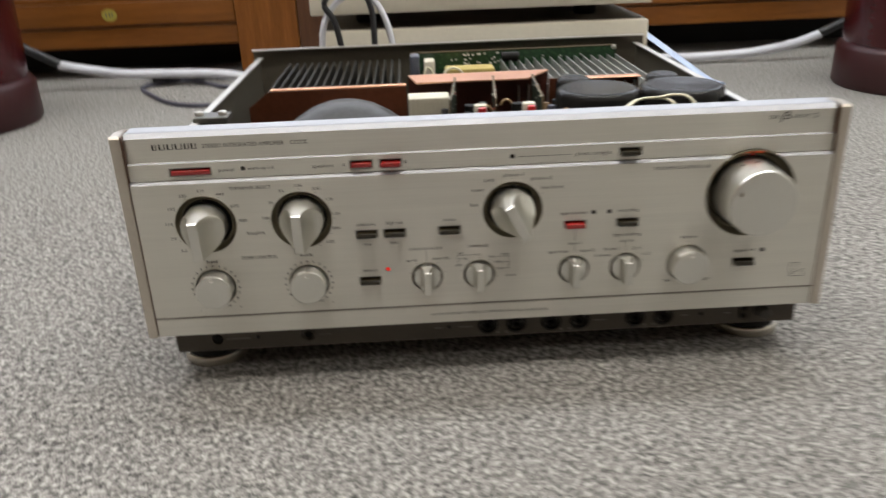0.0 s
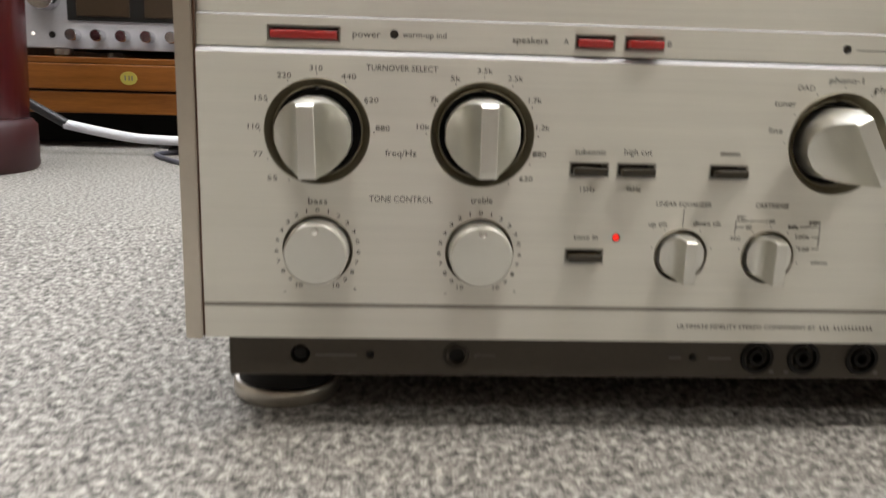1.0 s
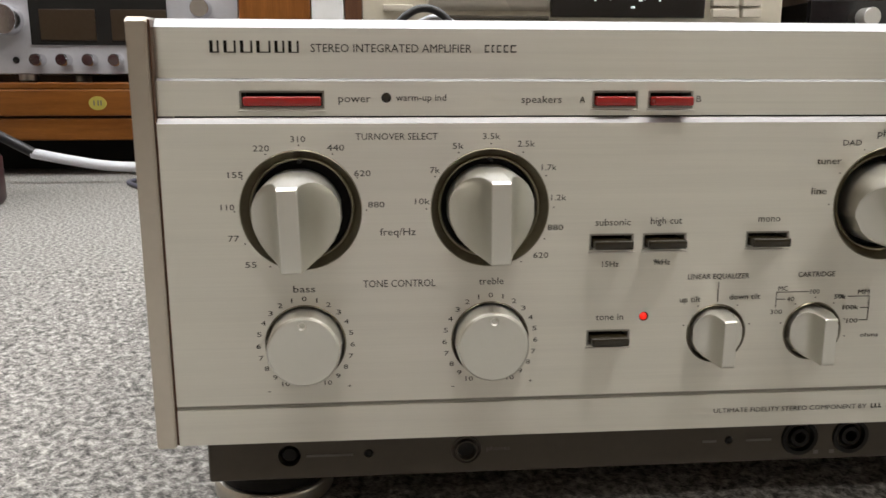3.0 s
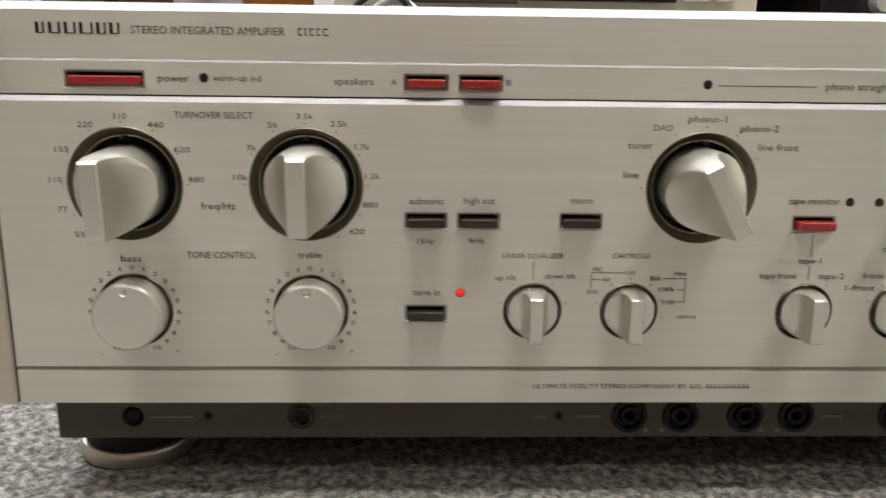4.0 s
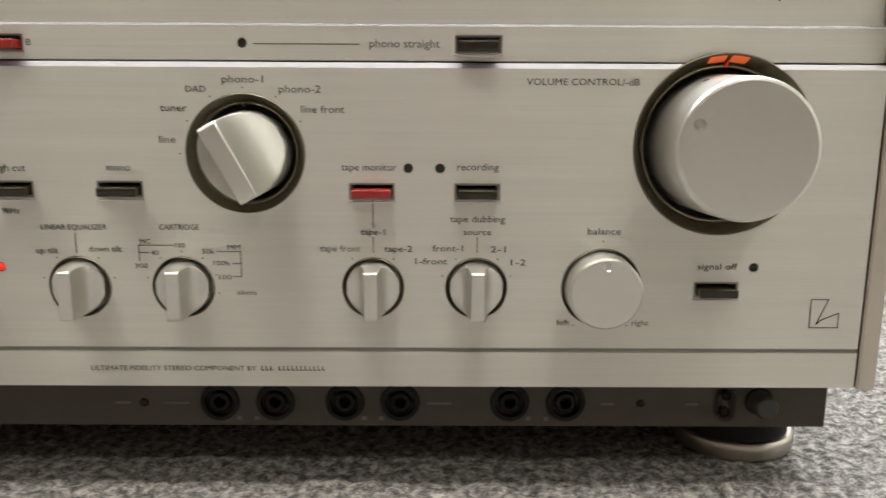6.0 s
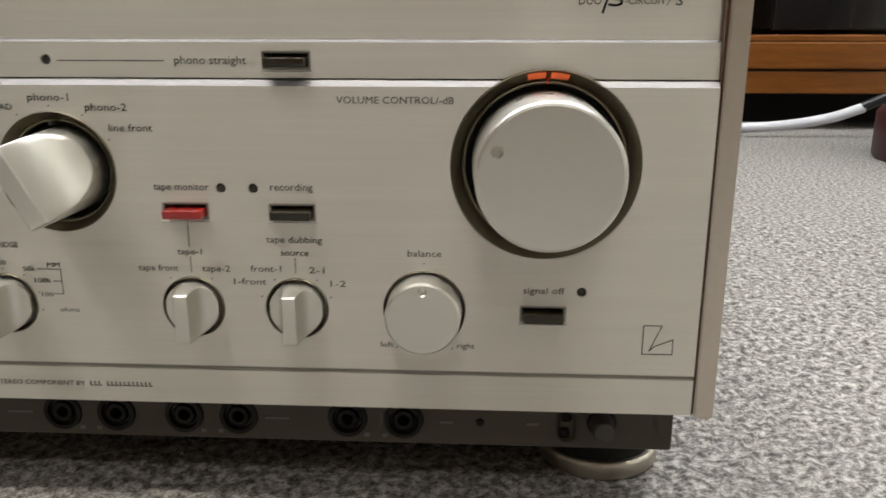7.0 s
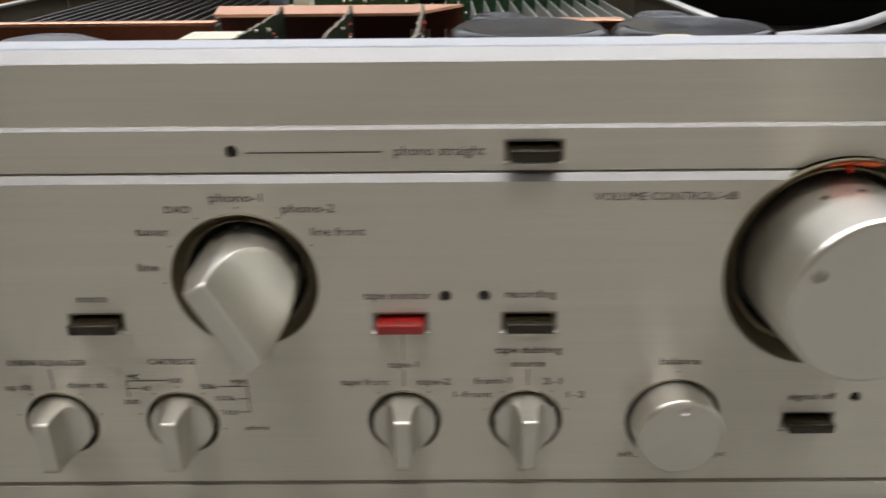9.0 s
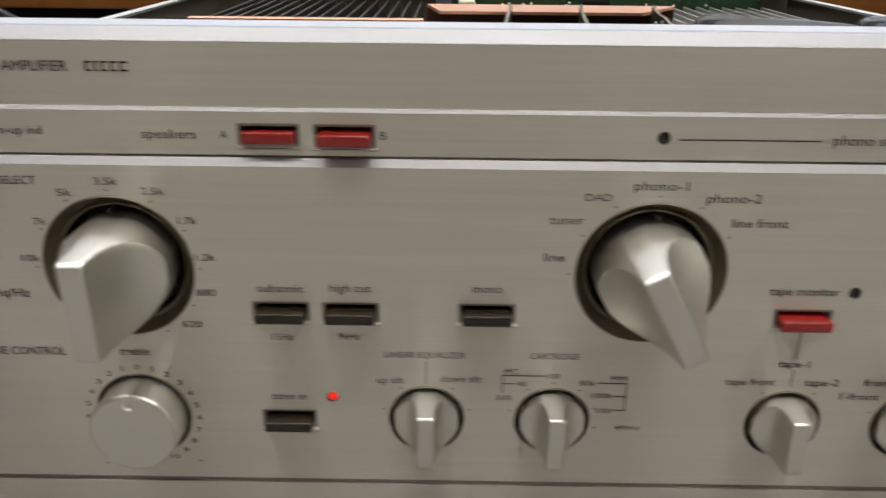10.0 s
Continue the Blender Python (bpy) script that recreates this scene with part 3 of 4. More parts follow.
def tone_knob(x, z, r, rk):
    body = lathe([(0, 0.006), (rk + 0.0002, 0.006), (rk - 0.0001, -0.0080), (rk - 0.0004, -0.0087), (rk - 0.0009, -0.0091), (0, -0.0091)], x, z, 56)
    a = radians(0.5 if x > -0.15 else -1)
    dim = lathe([(0, -0.0111), (0.0012, -0.0109), (0.0014, -0.0091), (0.0009, -0.0084), (0, -0.0082)], x + 0.74 * rk * math.sin(a), z + 0.74 * rk * math.cos(a), 20)
    ob = part("tone_knob" if x < 0 else "balance_knob", turned_sides(cut(body, dim)), [KNOB, KNOB_SIDE], amp, "plain round satin champagne knob", 20)
    part("dial_well", lathe([(r, 0.0004), (r - 0.0004, -0.0001), (r - 0.0007, 0.0010), (rk + 0.0005, 0.0040), (0, 0.0062)], x, z, 56), WELL, ob, smooth=50)


for tn in TONES:
    tone_knob(*tn)


def volume_knob():
    x, z = VOL
    rk = 0.0214
    body = lathe([(0, 0.010), (rk + 0.0014, 0.010), (rk + 0.0012, 0.004), (rk + 0.0002, -0.0203), (rk - 0.0003, -0.0212), (rk - 0.0011, -0.0216), (0, -0.0216)], x, z, 96)
    dim = lathe([(0, -0.025), (0.0016, -0.0245), (0.0018, -0.0215), (0.0014, -0.0200), (0.0006, -0.0193), (0, -0.0191)], x - 0.0153, z + 0.0075, 24)
    ob = part("volume_knob", turned_sides(cut(body, dim)), [KNOB, KNOB_SIDE], amp, "large satin champagne volume knob", 20)
    for k in range(-1, 2):
        a = radians(23 * k)
        mk = part("scale_mark", box(-0.0010, 0.0010, -0.0048, -0.0034, rk + 0.0007, rk + 0.0010), SCALE_INK, ob)
        mk.matrix_basis = Matrix.Translation((x, 0, z)) @ Matrix.Rotation(a, 4, "Y")
    prof = [(0.0293, 0.0004), (0.0289, -0.0004), (0.0284, 0.0004), (0.0259, 0.0055), (0.0254, 0.0046), (0.0249, 0.0048), (0.0245, 0.0070)]
    well = part("dial_well", lathe(prof, x, z, 96), WELL, ob, "dark bronze dished ring", 50)
    part("groove", lathe([(0.0245, 0.0070), (0.0243, 0.0110), (0, 0.0110)], x, z, 96), BLACK, well, "black gap round the knob", 50)
    for a0, a1 in ((-13.0, -1.6), (1.6, 13.0)):
        bm = bmesh.new()
        rows = []
        for k in range(9):
            a = radians(a0 + (a1 - a0) * k / 8)
            rows.append([bm.verts.new((x + r * math.sin(a), y, z + r * math.cos(a))) for r, y in ((0.0283, -0.0001), (0.0268, 0.0030), (0.0264, 0.0036))])
        for p, q in zip(rows, rows[1:]):
            for k in range(2):
                bm.faces.new((p[k], q[k], q[k + 1], p[k + 1]))
        part("lit_scale_window", bm, ORANGE, ob, "glowing orange scale window")
    part("pointer", box(x - 0.0003, x + 0.0003, 0.0022, 0.0045, z + 0.0248, z + 0.0264), POINTER, ob, "small red pointer")


volume_knob()

# ---------- printing on the panel ----------
E = -0.00015
for a, b in ((-0.2048, -0.2014), (-0.2006, -0.1963), (-0.1956, -0.1913), (-0.1907, -0.1858), (-0.1852, -0.1816), (-0.1810, -0.1772)):
    for p, q in ((a, a + 0.0010), (b - 0.0012, b - 0.0006)):
        part("maker_mark", box(p, q, Y_TOP + E, Y_TOP + E + 0.0001, 0.1666, 0.1702), INK, band)
    part("maker_mark", box(a + 0.0010, b - 0.0012, Y_TOP + E, Y_TOP + E + 0.0001, 0.1666, 0.1669), INK, band)
lettering("STEREO INTEGRATED AMPLIFIER", -0.1742, 0.1681, 0.0500, 0.0025, Y_TOP + E, band, align="L")
for a, b in ((-0.1200, -0.1184), (-0.1178, -0.1168), (-0.1162, -0.1146), (-0.1140, -0.1124), (-0.1118, -0.1098)):
    bar(a, a + 0.00035, 0.1669, 0.1692, Y_TOP + E, band, name="model_mark")
    bar(a + 0.00035, b - 0.0002, 0.1669, 0.1673, Y_TOP + E, band, name="model_mark")
    bar(a + 0.00035, b - 0.0002, 0.1688, 0.1692, Y_TOP + E, band, name="model_mark")
lettering("DUO", 0.1824, 0.1700, 0.0066, 0.0024, Y_TOP + E, band)
stroke([(p.x, p.z) for p in smooth_path([(0.1862, 0, 0.1667), (0.1872, 0, 0.1698), (0.1882, 0, 0.1720), (0.1898, 0, 0.1728), (0.1912, 0, 0.1721), (0.1908, 0, 0.1709), (0.1893, 0, 0.1706), (0.1912, 0, 0.1702), (0.1914, 0, 0.1691), (0.1898, 0, 0.1686), (0.1880, 0, 0.1688)], 4)], Y_TOP + E, 0.0007, band, "beta_mark")
lettering("-CIRCUIT", 0.1984, 0.1700, 0.0118, 0.0022, Y_TOP + E, band)
stroke([(0.2046, 0.1686), (0.2064, 0.1716)], Y_TOP + E, 0.0002, band)
lettering("S", 0.2082, 0.1701, 0.0021, 0.0030, Y_TOP + E, band)

ys = Y_STRIP + E
lettering("power", -0.1610, 0.1525, 0.0100, 0.0024, ys, strip)
lettering("warm-up ind", -0.1402, 0.1528, 0.0158, 0.0021, ys, strip)
lettering("speakers", -0.1018, 0.1522, 0.0130, 0.0023, ys, strip)
lettering("A", -0.0886, 0.1524, 0.0018, 0.0020, ys, strip)
lettering("B", -0.0503, 0.1526, 0.0016, 0.0020, ys, strip)
stroke([(0.0205, 0.1524), (0.0538, 0.1524)], ys, 0.0003, strip)
lettering("phono straight", 0.0682, 0.1524, 0.0222, 0.0025, ys, strip)

y = Y_LOW + E


def words(text, x, z, w, h=0.0023, **kw):
    return lettering(text, x, z, w, h, y, front, **kw)


words("TURNOVER SELECT", -0.1480, 0.1411, 0.0258, 0.0021)
words("freq/Hz", -0.1480, 0.1107, 0.0115, 0.0024)
words("TONE CONTROL", -0.1477, 0.0936, 0.0236, 0.0024)
words("bass", -0.1785, 0.0920, 0.0070)
words("treble", -0.1175, 0.0935, 0.0082)
words("subsonic", -0.0774, 0.1126, 0.0118)
words("high cut", -0.0594, 0.1129, 0.0106)
words("15Hz", -0.0777, 0.0988, 0.0056, 0.0019)
words("9kHz", -0.0602, 0.0992, 0.0056, 0.0019)
words("mono", -0.0242, 0.1132, 0.0076)
words("tone in", -0.0772, 0.0803, 0.0094)
words("LINEAR EQUALIZER", -0.0402, 0.0939, 0.0214, 0.0018)
words("up tilt", -0.0496, 0.0858, 0.0072, 0.0020)
words("down tilt", -0.0305, 0.0864, 0.0108, 0.0020)
words("CARTRIDGE", -0.0058, 0.0940, 0.0130, 0.0018)
words("MC", -0.0172, 0.0892, 0.0034, 0.0016)
words("100", -0.0058, 0.0879, 0.0033, 0.0016)
words("40", -0.0143, 0.0854, 0.0026, 0.0016)
words("300", -0.0190, 0.0810, 0.0042, 0.0016)
words("50k", 0.0034, 0.0857, 0.0042, 0.0016)
words("MM", 0.0118, 0.0874, 0.0042, 0.0016)
words("100k", 0.0076, 0.0818, 0.0056, 0.0016)
words("100", 0.0086, 0.0772, 0.0040, 0.0016)
words("ohms", 0.0154, 0.0718, 0.0066, 0.0016)
words("line", -0.0078, 0.1222, 0.0052)
words("tuner", -0.0053, 0.1322, 0.0084)
words("DAD", 0.0021, 0.1384, 0.0064, 0.0019)
words("phono-1", 0.0170, 0.1412, 0.0130)
words("phono-2", 0.0350, 0.1382, 0.0132)
words("line front", 0.0422, 0.1319, 0.0138)
words("tape monitor", 0.0566, 0.1136, 0.0178)
words("recording", 0.0918, 0.1138, 0.0134)
words("tape-1", 0.0576, 0.0924, 0.0080, 0.0021)
words("tape dubbing", 0.0919, 0.0968, 0.0180, 0.0022)
words("source", 0.0919, 0.0925, 0.0090, 0.0021)
words("tape front", 0.0468, 0.0868, 0.0132, 0.0021)
words("tape-2", 0.0659, 0.0868, 0.0092, 0.0021)
words("front-1", 0.0822, 0.0870, 0.0100, 0.0021)
words("1-front", 0.0768, 0.0826, 0.0106, 0.0021)
words("2-1", 0.0988, 0.0870, 0.0050, 0.0021)
words("1-2", 0.1056, 0.0826, 0.0050, 0.0021)
words("balance", 0.1336, 0.0929, 0.0108, 0.0022)
words("left", 0.1212, 0.0618, 0.0042, 0.0019)
words("right", 0.1470, 0.0618, 0.0056, 0.0019)
words("signal off", 0.1717, 0.0812, 0.0132, 0.0021)
words("VOLUME CONTROL/-dB", 0.1248, 0.1411, 0.0358, 0.0021)
words("310", -0.1788, 0.1404, 0.0046, 0.0019)
words("220", -0.1902, 0.1376, 0.0050, 0.0019)
words("440", -0.1672, 0.1377, 0.0054, 0.0019)
words("155", -0.1985, 0.1294, 0.0046, 0.0019)
words("620", -0.1590, 0.1296, 0.0052, 0.0019)
words("110", -0.2014, 0.1192, 0.0042, 0.0019)
words("880", -0.1548, 0.1196, 0.0052, 0.0019)
words("77", -0.2000, 0.1092, 0.0034, 0.0019)
words("55", -0.1950, 0.1006, 0.0036, 0.0019)
words("3.5k", -0.1180, 0.1408, 0.0056, 0.0019)
words("5k", -0.1286, 0.1378, 0.0036, 0.0019)
words("2.5k", -0.1068, 0.1384, 0.0056, 0.0019)
words("7k", -0.1360, 0.1302, 0.0032, 0.0019)
words("1.7k", -0.0992, 0.1308, 0.0048, 0.0019)
words("10k", -0.1400, 0.1202, 0.0048, 0.0019)
words("1.2k", -0.0958, 0.1210, 0.0050, 0.0019)
words("880", -0.0966, 0.1114, 0.0052, 0.0019)
words("620", -0.1012, 0.1022, 0.0050, 0.0019)
for cx, cz in ((-0.1786, 0.0737), (-0.1176, 0.0737)):
    for k in range(-10, 11):
        a = radians(15.3 * k)
        s = str(abs(k))
        words(s, cx + 0.0153 * math.sin(a), cz + 0.0153 * math.cos(a), 0.00042 if s == "1" else (0.0025 if s == "10" else 0.0015), 0.0016)
    words("-", cx - 0.0125, cz - 0.0160, 0.0011, 0.0016)
    words("+", cx + 0.0140, cz - 0.0150, 0.0011, 0.0016)


def dots(cx, cz, r, angles):
    bm = bmesh.new()
    for a in angles:
        add_lathe(bm, [(0.00026, y), (0, y)], cx + r * math.sin(radians(a)), cz + r * math.cos(radians(a)), 8)
    part("scale_dots", bm, INK, front)


dots(*DIALS[0][:2], 0.0207, range(-150, 91, 30))
dots(*DIALS[1][:2], 0.0207, range(-90, 151, 30))
dots(*DIALS[2][:2], 0.0209, range(-90, 61, 30))
dots(SMALL[0], 0.0738, 0.0120, (-75, -35, 35, 75))
dots(SMALL[1], 0.0738, 0.0120, (-75, -35, 0, 35, 70, 100))
dots(SMALL[2], 0.0738, 0.0120, (-35, 35))
dots(SMALL[3], 0.0738, 0.0120, (-70, -35, 35, 70))
dots(0.1334, 0.0740, 0.0158, (0, -145, 145))
for pts in (((-0.0400, 0.0918), (-0.0400, 0.0852)), ((0.0577, 0.1030), (0.0577, 0.0942)), ((0.0577, 0.0908), (0.0577, 0.0858)), ((0.0919, 0.0908), (0.0919, 0.0858)),
            ((-0.0194, 0.0826), (-0.0194, 0.0879), (-0.0080, 0.0879)), ((-0.0194, 0.0854), (-0.0162, 0.0854)),
            ((0.0062, 0.0859), (0.0140, 0.0859), (0.0140, 0.0774), (0.0112, 0.0774)), ((0.0140, 0.0818), (0.0112, 0.0818))):
    stroke(pts, y, 0.00025, front)
stroke([(0.2040, 0.0605), (0.2040, 0.0703), (0.2098, 0.0703), (0.2062, 0.0616), (0.2078, 0.0632), (0.2136, 0.0656), (0.2136, 0.0605), (0.2040, 0.0605)], y, 0.0003, front, "maker_mark")
lettering("ULTIMATE FIDELITY STEREO COMPONENT BY", -0.0385, 0.0455, 0.0560, 0.0017, y, lip, align="L")
for k in (*range(3), *range(4, 15)):
    bar(0.0192 + 0.00147 * k, 0.0195 + 0.00147 * k, 0.0447, 0.0463, y, lip, name="maker_mark")
    bar(0.0195 + 0.00147 * k, 0.0202 + 0.00147 * k, 0.0447, 0.0450, y, lip, name="maker_mark")

# ---------- the chin, sockets and feet ----------
YC = 0.012
holes = bmesh.new()
JACKS = (0.0010, 0.0208, 0.0458, 0.0656, 0.1050, 0.1250)
for jx in JACKS:
    add_lathe(holes, [(0, -0.02), (0.0071, -0.02), (0.0071, 0.05), (0, 0.05)], jx, 0.0284, 32)
for jx, r in ((-0.1870, 0.0040), (-0.1240, 0.0055), (-0.1590, 0.0016), (-0.0262, 0.0016), (0.1520, 0.0016)):
    add_lathe(holes, [(0, -0.02), (r, -0.02), (r, 0.05), (0, 0.05)], jx, 0.0282, 28)
chin = part("chin_plate", cut(box(-0.2152, 0.2192, YC, YC + 0.004, 0.0192, 0.0388, 0.0006, 1), holes), CHIN, amp, "dark bronze lower front with sockets", 30)
for jx in JACKS:
    ob = part("phono_socket", lathe([(0.0071, YC + 0.0005), (0.0068, YC - 0.0008), (0.0054, YC - 0.0008), (0.0052, YC + 0.003), (0.0046, YC + 0.003), (0.0044, YC - 0.0008), (0.0042, YC + 0.004), (0.0034, YC + 0.004), (0.0034, YC - 0.0004), (0.0022, YC - 0.0006), (0.0018, YC + 0.006), (0, YC + 0.006)], jx, 0.0284, 32), BLACK, amp, "black round phono socket", 40)
    part("socket_ring", lathe([(0.0052, YC + 0.0028), (0.0048, YC + 0.0002), (0.0042, YC + 0.0002), (0.0040, YC + 0.0032)], jx, 0.0284, 28), CHIN, ob)
part("headphone_socket", lathe([(0.0055, YC + 0.0006), (0.0053, YC - 0.0004), (0.0049, YC - 0.0004), (0.0047, YC + 0.0006), (0.0041, YC + 0.0006), (0.0039, YC - 0.0012), (0.0034, YC - 0.0012), (0.0031, YC + 0.0002), (0.0031, YC + 0.008)], -0.1240, 0.0282, 32), CHIN, amp, "round headphone socket", 40)
part("socket_hole", lathe([(0.0031, YC + 0.0012), (0, YC + 0.0014)], -0.1240, 0.0282, 32), BLACK, amp, "black socket opening")
part("earth_terminal", lathe([(0, YC + 0.001), (0.0024, YC + 0.001), (0.0028, YC + 0.0018), (0.0028, YC + 0.006), (0.0040, YC + 0.006), (0.0041, YC + 0.0002)], -0.1870, 0.0282, 24), BLACK, amp, "dark recessed round terminal", 40)
for jx in (-0.1590, -0.0262, 0.1520):
    part("chin_lamp", lathe([(0.0016, YC + 0.001), (0.0011, YC - 0.0002), (0, YC - 0.0003)], jx, 0.0282, 16), BLACK, amp)
sw = part("slide_switch", box(0.1792, 0.1856, YC - 0.0006, YC + 0.001, 0.0222, 0.0342, 0.0028, 4), CHIN, amp, "small recessed slide switch", 40)
part("switch_peg", box(0.1800, 0.1834, YC - 0.0016, YC - 0.0006, 0.0240, 0.0276, 0.0012, 3), BLACK, sw)
part("switch_peg", box(0.1804, 0.1838, YC - 0.0012, YC - 0.0006, 0.0302, 0.0334, 0.0012, 3), BLACK, sw)
part("chin_knob", lathe([(0, YC - 0.008), (0.0034, YC - 0.008), (0.0040, YC - 0.0072), (0.0042, YC + 0.001)], 0.1945, 0.0294, 28), plain("black_knob_plastic", (0.03, 0.027, 0.022), 0.45), amp, "small black round knob", 40)
part("knob_recess", lathe([(0.0052, YC - 0.0002), (0, YC - 0.0003)], 0.1945, 0.0294, 28), BLACK, amp)
for a, b in ((-0.1810, -0.1645), (-0.0362, -0.0310), (-0.0196, -0.0100), (0.0752, 0.0840), (0.1378, 0.1424), (0.1684, 0.1726)):
    bar(a, b, 0.0276, 0.0285, YC - 0.0002, chin, PALE_INK)
for k, jx in enumerate(JACKS):
    lx = jx + (0.0068 if k % 2 == 0 else -0.0068)
    bar(lx - 0.0009, lx + 0.0009, 0.0216, 0.0231, YC - 0.0002, chin, PALE_INK)
lettering("phones", -0.1124, 0.0284, 0.0085, 0.0018, YC - 0.0002, chin, PALE_INK)


def foot(x, yy):
    bm = lathe([(0, 0.0075), (0.0222, 0.0075), (0.0230, 0.0068), (0.0232, 0.0060), (0.0232, 0.0016), (0.0224, 0.0005), (0.0, 0.0002)], x, yy, 56, "z")
    ob = part("foot", bm, FOOT, amp, "round champagne metal foot", 40)
    part("foot_neck", lathe([(0, 0.0175), (0.0205, 0.0175), (0.0208, 0.0165), (0.0208, 0.0076), (0, 0.0076)], x, yy, 48, "z"), BLACK, ob, "black foot neck", 40)


for fx in (-0.1972, 0.1985):
    for fy in (0.0450, 0.385):
        foot(fx, fy)

# ---------- the open chassis ----------
# Base is black to cut bounce light and deepen the shade beneath.
part("base_pan", box(-0.2090, 0.2130, YC + 0.0045, 0.424, 0.0176, 0.0225), BLACK, amp, "steel base, blacked to deepen the shade beneath")
for s in (-1, 1):
    ob = part("side_wall", box(min(s * 0.2105, s * 0.2120), max(s * 0.2105, s * 0.2120), 0.0225, 0.420, 0.0226, 0.1530), CHASSIS, amp)
    part("side_rail", box(min(s * 0.2120, s * 0.2060), max(s * 0.2120, s * 0.2060), 0.030, 0.420, 0.1532, 0.1546), RAIL, ob, "bare zinc-plated top rail")
    part("skirt", box(min(s * 0.2140, s * 0.2125), max(s * 0.2140, s * 0.2125), 0.0165, 0.424, 0.0226, 0.060), CHASSIS, amp)
rear = part("rear_panel", box(-0.2180, 0.2190, 0.4245, 0.4262, 0.0200, 0.1610), CHASSIS, amp, "black steel rear panel")
part("rear_flange", box(-0.2180, 0.2190, 0.4185, 0.4262, 0.1612, 0.1626), RAIL, rear, "pale bare top edge")
part("corner_bracket", box(-0.2110, -0.1850, 0.122, 0.142, 0.1530, 0.1580, 0.001), plain("dull_zinc", (0.14, 0.135, 0.12), 0.4, 0.7, 0.2, 80), amp, "dull zinc corner bracket with screws")
for sx in (-0.208, -0.190):
    part("screw", lathe([(0, 0.1612), (0.0030, 0.1608), (0.0036, 0.1592), (0.0036, 0.1581)], sx, 0.1320, 16, "z"), RAIL, amp, smooth=40)


def heat_sink(x0, x1, y0, y1, ztop, count, material, label, thin):
    hs = part("heat_sink", box(x0, x1, y0, y1, 0.10, ztop - 0.030), FIN, amp, label)
    w = (x1 - x0) / count
    me = None
    for k in range(count):
        fx = x0 + (k + 0.5) * w
        if me is None:
            me = mesh_of("fin", box(-thin, thin, y0, y1, ztop - 0.0295, ztop, thin * 0.4, 1), material)
        ob = new("fin", me)
        ob.parent = hs
        ob.location.x = fx
    return hs


heat_sink(-0.178, -0.052, 0.240, 0.400, 0.1500, 16, FIN, "black finned heat sink", 0.0008)
heat_sink(0.048, 0.180, 0.232, 0.375, 0.1500, 15, FIN_BRIGHT, "black heat sink with bare fin edges", 0.0005)

# copper bus plates
bm = box(-0.1700, -0.0490, 0.2325, 0.2390, 0.1535, 0.1550, 0.0003, 1)
part("copper_bar", bm, COPPER, amp, "bright copper top bar")
bm = bmesh.new()
pts = [(-0.190, 0.1400), (-0.1720, 0.1534), (-0.0490, 0.1534), (-0.0490, 0.1080), (-0.190, 0.1080)]
a = [bm.verts.new((px, 0.2310, pz)) for px, pz in pts]
b = [bm.verts.new((px, 0.2324, pz)) for px, pz in pts]
for k in range(5):
    bm.faces.new((a[k], a[(k + 1) % 5], b[(k + 1) % 5], b[k]))
bm.faces.new(a)
bm.faces.new(b)
part("copper_plate", bm, DULL_COPPER, amp, "upright dull copper plate with cut corners")
bm = slab([(0.2000, 0.1610), (0.2000, 0.1624), (0.2360, 0.1624), (0.2360, 0.1610)], -0.0470, 0.0790)
for v in bm.verts:
    if v.co.y < 0.21:
        v.co.x += 0.007 if v.co.x < 0 else -0.024
part("copper_bridge", bm, COPPER, amp, "flat copper bridge plate")
part("copper_plate", box(0.0800, 0.1620, 0.2362, 0.2376, 0.1080, 0.1538), DULL_COPPER, amp, "upright dull copper plate")
part("inner_screen", box(-0.0470, 0.0790, 0.2362, 0.2376, 0.1080, 0.1622), plain("dark_red_screen", (0.10, 0.022, 0.012), 0.5), amp, "dark reddish inner screen")
part("copper_bar", box(0.1080, 0.1610, 0.2250, 0.2361, 0.1540, 0.1553, 0.0003, 1), COPPER, amp, "bright copper top bar")

# standing circuit boards
RED_BEAD = plain("red_bead", (0.50, 0.03, 0.02), 0.35)
